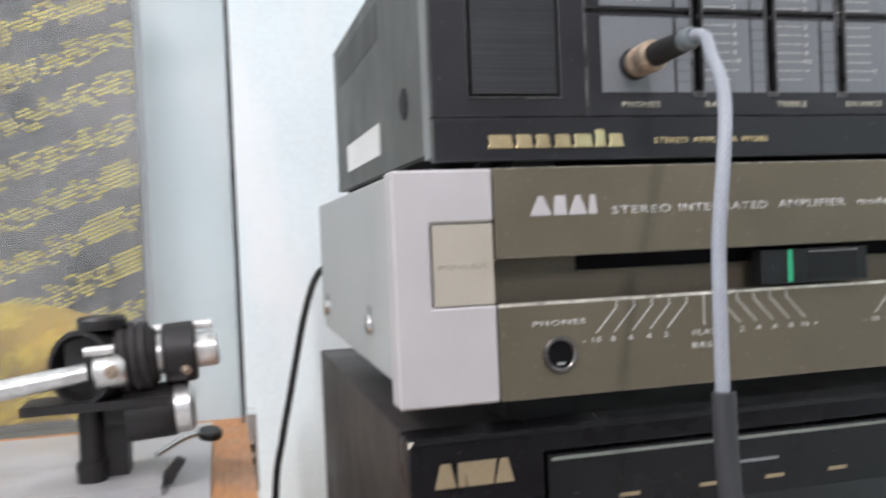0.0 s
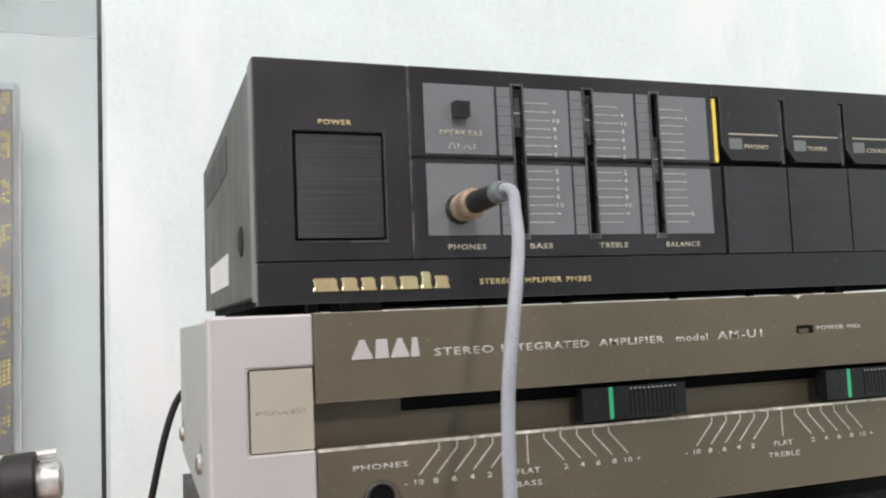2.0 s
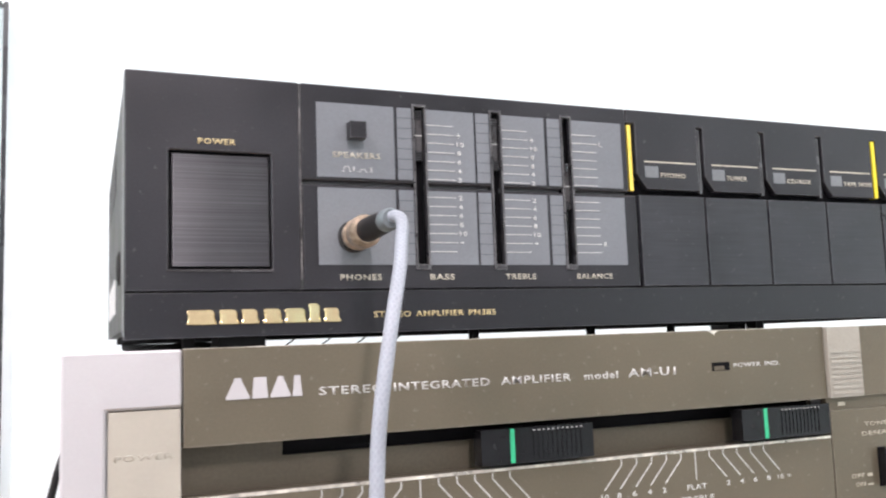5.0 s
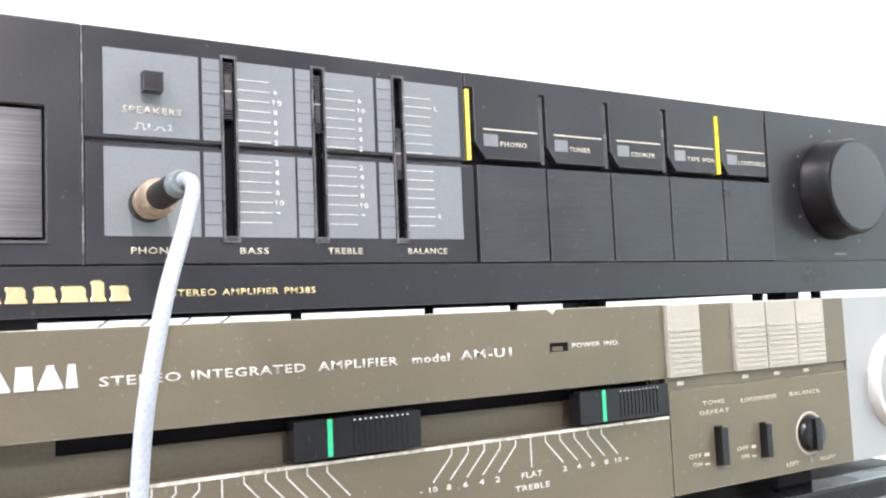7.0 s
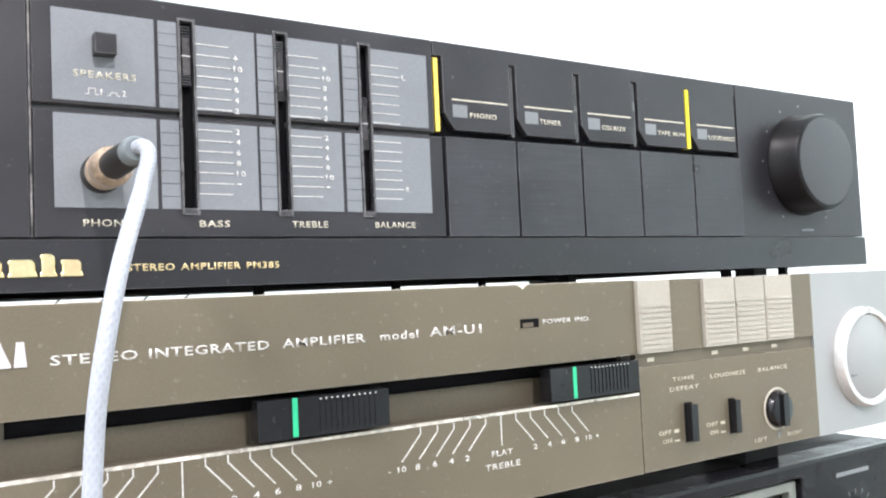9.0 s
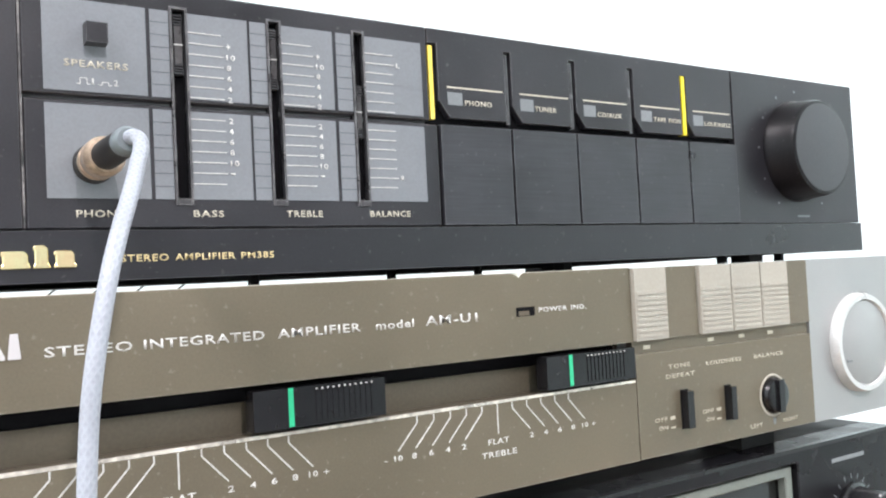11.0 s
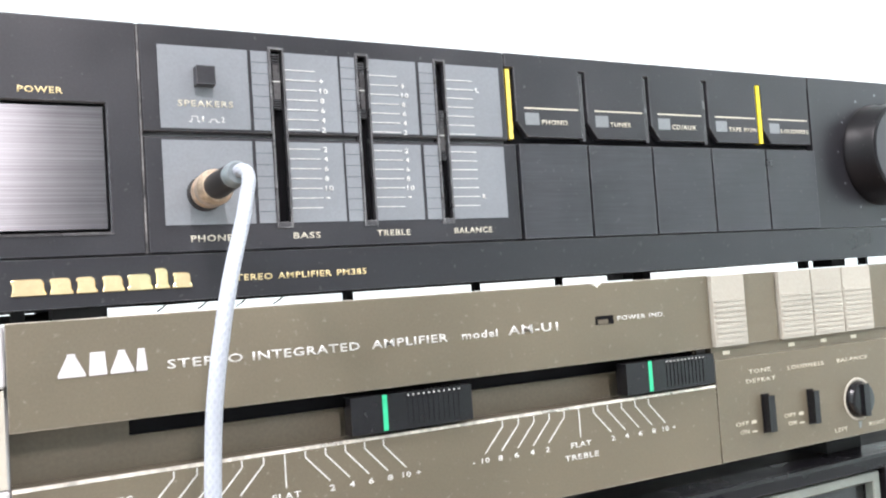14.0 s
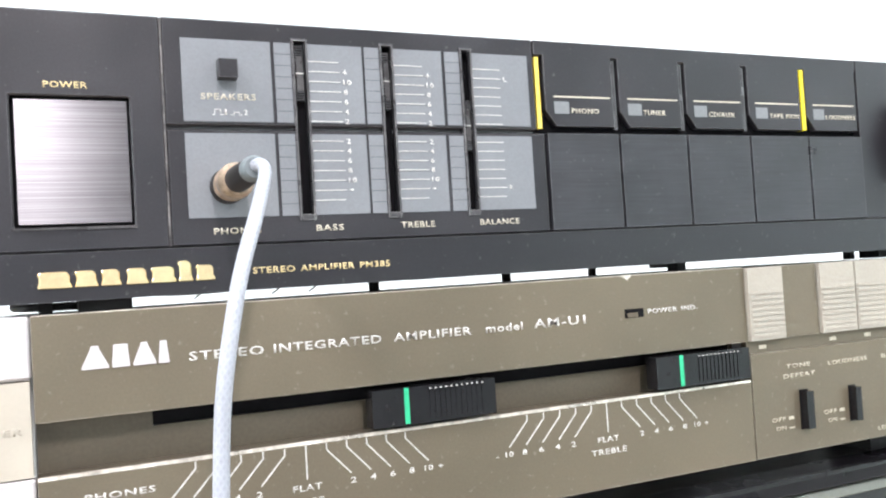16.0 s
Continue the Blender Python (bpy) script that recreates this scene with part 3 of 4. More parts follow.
    for word, a, b in (("PHONES", 63.9, 77.6), ("BASS", 94.3, 103.0), ("TREBLE", 121.9, 133.6), ("BALANCE", 149.9, 164.6)):
        lettering(word, a, b, 15.1, 17.0, -0.1, PRINT_CREAM, t)
    # selector: header, flaps with cut corners, keys below
    xs = (177.8, 208.8, 239.0, 269.3, 299.7)
    ends = (206.0, 236.2, 266.4, 296.5, 327.8)
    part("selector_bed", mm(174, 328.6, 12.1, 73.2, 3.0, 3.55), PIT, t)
    labels = (("PHONO", 188.3, 199.6), ("TUNER", 218.9, 229.0), ("CD/AUX", 249.3, 262.0), ("TAPE MON", 279.7, 295.3), ("LOUDNESS", 310.0, 326.6))
    rim = [(174.2, 78), (174.2, 73.0)]
    for n, (a, b) in enumerate(zip(xs, ends)):
        rim += [(a, 73.0), (a, 54.0), (a + 4.2, 48.3), (b, 48.3), (b, 73.0)]
        part("selector_line", mm(a + 3.4, b - 1.4, 58.4, 58.95, -0.08, 0.05), PRINT_CREAM, t)
        part("selector_mark", mm(a + 3.5, a + 9.5, 52.7, 57.0, -0.08, 0.05), PRINT_GREY, t, "grey printed square")
        word, c, d = labels[n]
        lettering(word, c, d, 52.9, 54.7, -0.1, PRINT_CREAM, t)
    part("selector_plate", outline(rim + [(328.4, 73.0), (328.4, 78)], 0.0, 3.0, 0.2), BLACK, t)
    keys = (177.6, 207.8, 238.3, 268.9, 299.4, 329.5)
    for a, b in zip(keys, keys[1:]):
        part("selector_key", mm(a, b - 1.0, 12.4, 45.7, -0.7, 3.0, 0.35), BLACK_KEY, t, "flat black selector key")
    for a in (206.3, 236.5, 266.7):
        part("unlit_indicator", mm(a, a + 1.5, 47.6, 72.4, 0.7, 3.0, 0.3), DIM, t, "unlit smoked indicator bar")
    part("indicator", mm(174.7, 176.3, 47.6, 72.4, 0.6, 3.0, 0.45, 2), YELLOW_PALE, t, "pale yellow indicator bar")
    part("indicator", mm(296.9, 298.7, 48.3, 72.6, -0.2, 3.0, 0.4, 2), YELLOW, t, "yellow indicator bar")
    # right plate with the volume knob
    part("volume_plate", mm(328.9, 418.2, 12.1, 78, 0, 3.6, 0.35), BLACK, t)
    knob = part("volume_knob", lathe([(0.0229, 0), (0.0229, 0.0015), (0.0221, 0.0025), (0.0214, 0.0122), (0.0208, 0.0134), (0.0197, 0.0138)], (0.3710, 0, 0.0445), (0, -1, 0), 64), KNOB_SIDE, t, "large round black volume knob", True)
    part("knob_face", lathe([(0.0195, 0.0136), (0.0195, 0.01395), (0.0185, 0.0141)], (0.3710, 0, 0.0445), (0, -1, 0), 64), KNOB_FACE, knob, "flat dark grey knob face", True)
    for k in range(11):
        a = radians(235 - 29 * k)
        x, z = 373.0 + 28.0 * math.cos(a), 44.0 + 28.0 * math.sin(a)
        part("volume_dot", mm(x - 0.5, x + 0.5, z - 0.5, z + 0.5, -0.08, 0.05), PRINT_GREY, t)
    part("print_bar", mm(370.0, 379.0, 14.6, 15.6, -0.1, 0.05), PRINT_GREY, t)
    # badge of the maker, as plain shapes
    for a, b, top in ((17.2, 25.6, 6.6), (26.4, 32.2, 6.6), (32.9, 38.2, 6.6), (39.4, 45.2, 6.6), (45.9, 52.6, 6.6), (53.2, 57.2, 8.0), (58.0, 63.4, 6.6)):
        shape = [(a, 2.1), (b, 2.1), (b, 3.0), (b - 0.5, 3.4), (b - 0.5, top - 1.1), (b - 0.9, top - 0.3), (b - 1.6, top), (a + 0.6, top), (a, top - 0.4), (a, top - 1.1), (a + 0.4, top - 1.3), (a + 0.4, 3.4), (a, 3.0)]
        part("badge", outline(shape, -1.7, -0.9, 0.28), GOLD, t, "polished gold badge block")
    lettering("STEREO AMPLIFIER PM385", 74.2, 116.9, 3.2, 5.1, -1.25, PRINT_GOLD, t)
    # feet and chassis tabs underneath
    for x0, x1, y0, y1 in ((27, 41, 4, 20), (17, 20.5, 8, 14), (119.6, 122, 24, 28), (182, 184.5, 45, 48), (222.5, 224.5, 45, 48), (241, 245, 14, 20), (334.5, 337, 14, 18), (342, 351, 6, 16), (370, 372, 10, 14), (30, 44, 170, 186), (360, 374, 170, 186)):
        part("foot", box(x0 / 1e3, x1 / 1e3, y0 / 1e3, y1 / 1e3, -0.0047, 0.0022, 0.0004), RUBBER, t)
    part("wire", tube([(0.115, 0.03, 0.0005), (0.14, 0.04, -0.0012), (0.175, 0.05, -0.0006), (0.21, 0.05, 0.0008)], 0.0006, 6), RUBBER, t)
    part("wire", tube([(0.03, 0.05, 0.0008), (0.06, 0.055, -0.0016), (0.10, 0.05, -0.0006), (0.125, 0.03, 0.0008)], 0.0005, 6), RUBBER, t)
    for k in range(4):
        part("wire", tube([(0.085 + k * 0.018, 0.15, 0.0016), (0.082 + k * 0.018, 0.152, -0.002), (0.079 + k * 0.018, 0.155, -0.0045)], 0.0004, 6), RUBBER, t)
    return t


black_amplifier()


# ---- bronze amplifier in the middle ----
AY = -10.7  # its front, in millimetres


def tone_scale(t, centre, word):
    for k in range(-5, 6):
        bm = bmesh.new()
        x = centre + 6.1 * k
        s = 0 if k == 0 else math.copysign(1, k)
        bent_line(bm, [(x, -46.7), (x, -48.6), (x + 7.0 * s, -56.2)], 0.42, AY - 0.12, AY + 0.05)
        part("scale_line", bm, PRINT_WHITE, t)
    for k, s in zip((-5, -4, -3, -2, -1, 1, 2, 3, 4, 5), ("- 10", "8", "6", "4", "2", "2", "4", "6", "8", "10 +")):
        x = centre + 6.1 * k + math.copysign(7.6, k)
        w = 0.85 if len(s) == 1 else 3.1
        lettering(s, x - w + (0 if len(s) == 1 else 1.1 * math.copysign(1, k)), x + w + (0 if len(s) == 1 else 1.1 * math.copysign(1, k)), -59.2, -57.5, AY - 0.1, PRINT_WHITE, t)
    lettering("FLAT", centre - 4.2, centre + 4.2, -59.4, -57.6, AY - 0.1, PRINT_WHITE, t)
    w = 0.62 * len(word) * 1.9
    lettering(word, centre - w, centre + w, -63.4, -61.6, AY - 0.1, PRINT_WHITE, t)


def bronze_amplifier():
    t = thing("bronze_amplifier", (0.204, 0.09, -0.084), "bronze fronted stereo amplifier with silver end panels and slider controls", "amplifier")
    # case: steel sheet with a rounded lower edge at the rear
    side = [(0.002, -5.6), (178, -6.6), (180, -8.5), (180, -62.0), (172, -67.0), (0.002, -68.5)]
    case = bmesh.new()
    face = case.faces.new([case.verts.new((-0.0152, y / 1e3, z / 1e3)) for y, z in side])
    made = bmesh.ops.extrude_face_region(case, geom=[face])
    bmesh.ops.translate(case, vec=(0.4388, 0, 0), verts=[g for g in made["geom"] if isinstance(g, bmesh.types.BMVert)])
    part("case", soften(case, 0.0008, 2), SILVER_SHEET, t, "light grey painted steel case")
    for y, z in ((158, -55.5), (40, -53.0)):
        part("side_slot", box(-0.01545, -0.0150, (y - 5) / 1e3, (y + 5) / 1e3, (z - 4) / 1e3, (z + 5.5) / 1e3), material("slot_grey", (0.24, 0.25, 0.25), 0.5), t)
        part("side_screw", lathe([(0.0036, 0), (0.0034, 0.0012), (0.0018, 0.0019)], (-0.0154, y / 1e3, z / 1e3 - 0.001), (-1, 0, 0), 14), CHROME, t, "steel screw", True)
    # silver end panel with the power key
    part("power_panel", pierced(-16, 15.0, -75, -4.7, [(-4.8, 15.0, -45.6, -20.6)], AY, 0.0, 0.7), SILVER, t, "silver painted end panel")
    part("power_bed", mm(-5, 15.0, -46, -20, AY + 5, AY + 8), SILVER_SHEET, t)
    key = part("power_key", mm(-4.2, 14.5, -45.2, -21.0, AY + 0.4, AY + 6, 0.6, 2), IVORY, t, "ivory power key")
    lettering("POWER", -2.6, 12.6, -34.3, -32.6, AY + 0.33, KEY_PRINT, key)
    # upper bronze panel
    part("upper_panel", mm(15.3, 250.4, -31.8, -4.7, AY, AY + 4.5, 0.45, 2), BRONZE, t)
    part("top_edge", mm(15.5, 250.2, -4.86, -4.55, AY + 0.5, AY + 4.4), BARE, t, "bare worn metal edge")
    part("edge_chip", outline([(196.0, -4.6), (201.0, -4.6), (200.0, -5.3), (199.3, -5.5), (199.0, -6.4), (198.2, -5.6), (197.0, -5.3)], AY - 0.04, AY + 1), BARE, t, "bare chipped spot")
    # recess for the two sliders
    part("recess_back", pierced(15.3, 250.4, -46.2, -31.0, [(44.3, 249.0, -37.0, -31.2)], AY + 8.5, AY + 9.5, 0), BRONZE_DARK, t, "dull bronze recess")
    part("recess_slot", mm(44, 249.4, -38, -31.0, AY + 9.6, AY + 10.3), PIT, t)
    part("recess_shelf", outline([(15.3, -45.9), (250.4, -45.9), (250.4, -46.6), (15.3, -46.6)], AY + 1.0, AY + 9), BRONZE_DARK, t)
    # lower bronze panel
    part("lower_panel", mm(15.3, 250.4, -74.8, -46.0, AY, AY + 4.5, 0.3), BRONZE, t)
    part("lower_edge", mm(15.4, 250.3, -46.5, -45.6, AY - 0.10, AY + 1.2, 0.2), BARE, t, "bare worn metal edge")
    for a, b, m in ((104.3, 144.9, 115.1), (207.0, 248.3, 217.6)):
        knob = part("slider_knob", mm(a, b, -44.4, -33.4, AY - 2.4, AY + 3.5, 0.6, 2), BLACK_GLOSS, t, "black ribbed slider knob")
        part("index_mark", mm(m - 0.75, m + 0.75, -44.0, -33.4, AY - 2.62, AY - 2.3), GREEN, knob, "green index mark")
        ribs = [(m + 7.5 + 1.75 * k, m + 8.0 + 1.75 * k, -43.2, -34.0) for k in range(11)]
        part("grip_ribs", boxes(ribs, AY - 2.62, AY - 2.3), BLACK_GLOSS, knob)
        part("rib_tips", boxes([(x0, x1, -34.5, -34.05) for x0, x1, *_ in ribs], AY - 2.72, AY - 2.6), PRINT_WHITE, knob)
        part("stem", mm((a + b) / 2 - 4, (a + b) / 2 + 4, -37.0, -34, AY + 3.2, AY + 9.7), PIT, knob)
    tone_scale(t, 84.4, "BASS")
    tone_scale(t, 187.2, "TREBLE")
    for word, a, b, h in (("STEREO", 53.7, 74.1, 2.5), ("INTEGRATED", 76.9, 109.2, 2.5), ("AMPLIFIER", 113.1, 139.0, 2.5), ("model", 144.1, 157.3, 2.5), ("AM-U1", 161.5, 181.2, 2.9)):
        lettering(word, a, b, -19.6, -19.6 + h, AY - 0.1, PRINT_WHITE, t)
    lettering("POWER IND.", 206.7, 228.3, -18.2, -16.6, AY - 0.1, PRINT_WHITE, t)
    part("power_lamp", mm(197.1, 204.9, -19.1, -16.1, AY - 0.15, AY + 0.2), PIT, t, "dark pilot lamp window")
    part("lamp_lens", mm(198.0, 202.4, -18.9, -17.4, AY - 0.35, AY - 0.1, 0.1), BRONZE_DARK, t)
    # maker's badge as plain shapes
    for a, b, c in ((26.8, 33.4, 2.3), (34.2, 38.6, 0.4), (39.4, 45.2, 2.0), (45.8, 48.6, 0.5)):
        shape = [(a, -19.4), (b, -19.4), (b, -18.7), (b - c, -14.0), (b - c, -13.4), (a + c, -13.4), (a + c, -14.0), (a, -18.7)]
        part("badge", outline(shape, AY - 0.3, AY + 0.1, 0.08), SILVER, t, "small silver badge block")
    # headphone socket
    part("phones_ring", ring(0.0042, 0.0057, (0.0346, AY / 1e3, -0.0620), (0, -1, 0), 0.0010), DARK_STEEL, t, "dark steel headphone socket", True)
    # flat disc, its black stands for the shade inside the socket
    part("phones_dark_disc", lathe([(0.0042, -0.0001), (0.0042, 0.0002)], (0.0346, AY / 1e3, -0.0620), (0, -1, 0), 20), PIT, t)
    # added chrome sliver that stands for the socket's lower rim reflection
    part("phones_glint", mm(33.4, 36.0, -65.2, -64.3, AY - 0.35, AY + 0.2, 0.2), CHROME, t, "bright sliver for the reflection on the lower rim")
    lettering("PHONES", 26.0, 43.4, -53.1, -51.4, AY - 0.1, PRINT_WHITE, t)
    # key block on the right
    part("key_bed", mm(250.6, 356.8, -36.5, -4.9, AY + 1.0, AY + 4.0), BRONZE, t)
    for a, b in ((250.9, 267.6), (286.6, 304.8), (305.5, 323.3), (324.0, 341.6)):
        key = part("ribbed_key", mm(a, b, -31.6, -4.9, AY - 1.6, AY + 3.0, 0.35), IVORY_RIB, t, "ivory key with ribs")
        part("key_ribs", boxes([(a + 0.6, b - 0.6, -30.4 + 1.95 * k, -29.3 + 1.95 * k) for k in range(9)], AY - 1.95, AY - 1.5), IVORY_RIB, key)
        part("key_mark", mm(a + 5.5, a + 9.0, -35.0, -33.6, AY + 0.9, AY + 1.2), PRINT_CREAM, t)
    part("filler_block", mm(268.4, 285.6, -31.6, -4.9, AY - 0.4, AY + 3, 0.35), BRONZE, t)
    part("filler_block", mm(342.3, 356.9, -31.6, -4.9, AY - 0.4, AY + 3, 0.35), BRONZE, t)
    part("switch_panel", mm(250.9, 356.8, -74.6, -36.6, AY - 0.2, AY + 4.2, 0.5, 2), BRONZE, t)
    for a, b, z0, z1 in ((273.6, 277.0, -66.0, -52.2), (299.0, 301.8, -66.0, -53.2)):
        sw = part("rocker_switch", mm(a, b, z0, z1, AY - 3.6, AY + 0.5, 0.4, 2), BLACK_GLOSS, t, "narrow black rocker switch")
        part("switch_frame", mm(a - 0.4, b + 0.4, z0 - 0.5, z1 + 0.5, AY - 0.5, AY + 0.1, 0.1), PIT, sw)
    bal = part("balance_knob", lathe([(0.0074, 0), (0.0074, 0.0015), (0.0070, 0.0020), (0.0067, 0.0030), (0.0058, 0.0034)], (0.329, AY / 1e3, -0.060), (0, -1, 0), 28), BLACK_GLOSS, t, "small black balance knob", True)
    part("knob_bar", mm(327.4, 330.6, -66.6, -53.4, AY - 4.8, AY - 1.5, 0.6, 2), BLACK_GLOSS, bal)
    part("balance_ring", ring(0.0078, 0.0088, (0.329, (AY - 0.2) / 1e3, -0.060), (0, -1, 0), 0.0003), KEY_PRINT, t, "thin cream printed ring")
    part("balance_index", mm(328.2, 329.8, -71.8, -69.2, AY - 0.32, AY), PRINT_GREY, t)
    for word, a, b, z in (("TONE", 267.6, 279.6, -43.3), ("DEFEAT", 266.0, 282.0, -46.9), ("LOUDNESS", 289.0, 309.9, -44.0), ("BALANCE", 318.0, 337.1, -44.0), ("OFF", 258.9, 265.6, -62.4), ("ON", 260.8, 265.6, -65.6), ("OFF", 285.0, 291.6, -62.4), ("ON", 287.0, 291.6, -65.6), ("LEFT", 313.4, 321.0, -71.9), ("RIGHT", 334.6, 344.6, -71.9)):
        lettering(word, a, b, z, z + 1.6, AY - 0.32, PRINT_CREAM, t)
    for x in (267.2, 293.4):
        part("switch_sign", boxes([(x, x + 2.6, -62.2, -61.0), (x, x + 2.6, -65.5, -64.9)], AY - 0.34, AY - 0.1), PRINT_CREAM, t)
    # silver end panel with the large flat knob
    part("knob_panel", mm(357.2, 424, -75, -4.7, AY, 0, 0.7, 2), KNOB_PANEL, t, "silver end panel in a dimmed tone")
    knob = part("level_knob", lathe([(0.0225, 0), (0.0225, 0.0020), (0.0216, 0.0042), (0.0194, 0.0042), (0.0188, 0.0030), (0.0020, 0.0030)], (0.3935, AY / 1e3, -0.0433), (0, -1, 0), 64), RIM_SILVER, t, "large flat silver knob with a bright rim", True)
    part("knob_disc", lathe([(0.0187, 0.0026), (0.0187, 0.0034), (0.0184, 0.0036)], (0.3935, AY / 1e3, -0.0433), (0, -1, 0), 64), KNOB_PANEL, knob, "satin silver disc", True)
    part("knob_index", box(0.3780, 0.3815, AY / 1e3 - 0.0040, AY / 1e3 - 0.0034, -0.0512, -0.0502), PRINT_GREY, knob)
    for a, b in ((22, 46), (326, 348)):
        part("foot", mm(a, b, -84.0, -74.0, 4, 26, 1.0), RUBBER, t)
        part("foot", mm(a, b, -84.0, -66.0, 145, 168, 1.0), RUBBER, t)
    return t


bronze_amplifier()


# ---- cassette deck at the bottom ----
def cassette_deck():
    t = thing("cassette_deck", (0.2, 0.1, TABLE_Z), "charcoal cassette deck under two stacked amplifiers", "cassette deck")
    y = -11.0
    part("body", box(-0.0135, 0.4150, 0.004, 0.215, -0.226, -0.0840, 0.001, 2), DECK_SIDE, t, "brown black painted steel body")
    part("front_panel", pierced(-14.3, 416, -226, -84.0, [(27.8, 196, -205, -91.2), (214, 342.5, -128, -90.2)], y, 4.2, 0.5), DECK, t)
    part("panel_bevel", mm(-14.1, 415.8, -85.4, -83.8, y - 0.35, y + 2, 0.3), BLACK_GLOSS, t)
    part("corner_chip", outline([(-14.2, -84.2), (-12.6, -84.2), (-13.0, -85.0), (-13.6, -85.9), (-14.2, -86.0)], y - 0.40, y + 0.6), BARE, t, "bare chipped corner")
    part("cassette_bed", mm(27, 197, -206, -91, -2, 3.8), PIT, t)
    door = part("cassette_door", mm(29.0, 194.6, -204, -92.2, y - 0.8, -2.2, 0.8, 2), BLACK_GLOSS, t, "glossy black cassette door")
    part("door_trim", mm(30.0, 193.6, -93.9, -92.9, y - 1.2, y - 0.7, 0.25), DECK_TRIM, door)
    part("door_window", mm(60, 165, -165, -112, y - 1.0, y - 0.7, 0.1), DECK_GLASS, door)
    part("door_screw", lathe([(0.0012, 0), (0.001, 0.0006)], (0.0905, (y - 0.8) / 1e3, -0.0995), (0, -1, 0), 12), CHROME, door)
    part("door_print", mm(94, 109, -101.6, -100.6, y - 0.95, y - 0.75), PRINT_GREY, door)
    for x in (52, 80, 104, 128):
        part("door_mark", mm(x, x + 7, -107.6, -106.4, y - 0.95, y - 0.75), DULL_GOLD, door)
    part("meter_bed", mm(213.5, 343, -128.5, -90, -4.0, 3.8), DECK_GLASS, t, "smoked meter window")
    part("meter_frame", pierced(215.6, 341.4, -127.0, -91.6, [(220.0, 337.0, -123, -95.6)], y + 2.4, -4.2, 0.5), DECK_TRIM, t, "grey green meter frame")
    part("print_bar", mm(366.4, 391.0, -94.0, -92.2, y - 0.1, y + 0.1), PRINT_GREY, t)
    knob = part("level_knob", lathe([(0.0125, 0), (0.0125, 0.002), (0.0112, 0.003), (0.0106, 0.014), (0.0098, 0.0150)], (0.3800, y / 1e3, -0.1170), (0, -1, 0), 48), BLACK_GLOSS, t, "round black recording level knob", True)
    for k in range(15):
        a = radians(220 - 18.6 * k)
        c, s = math.cos(a), math.sin(a)
        bm = bmesh.new()
        bent_line(bm, [(380.0 + 14.2 * c, -117 + 14.2 * s), (380.0 + 16.4 * c, -117 + 16.4 * s)], 0.5, y - 0.1, y + 0.1)
        part("level_tick", bm, PRINT_GREY, t)
    x = -6.6
    for w, c in ((7.2, 1.8), (2.8, 0), (8.6, -1.2), (6.6, 1.8)):
        part("badge", outline([(x, -98.9), (x + w - 0.6, -98.9), (x + w - 0.6 - c, -91.6), (x + c, -91.6)], y - 0.4, y + 0.1, 0.1), DULL_GOLD, t, "small gold badge block")
        x += w
    for a in (10, 370):
        part("foot", box(a / 1e3, (a + 26) / 1e3, 0.02, 0.046, TABLE_Z, -0.2245, 0.001), RUBBER, t)
        part("foot", box(a / 1e3, (a + 26) / 1e3, 0.17, 0.196, TABLE_Z, -0.2245, 0.001), RUBBER, t)


cassette_deck()


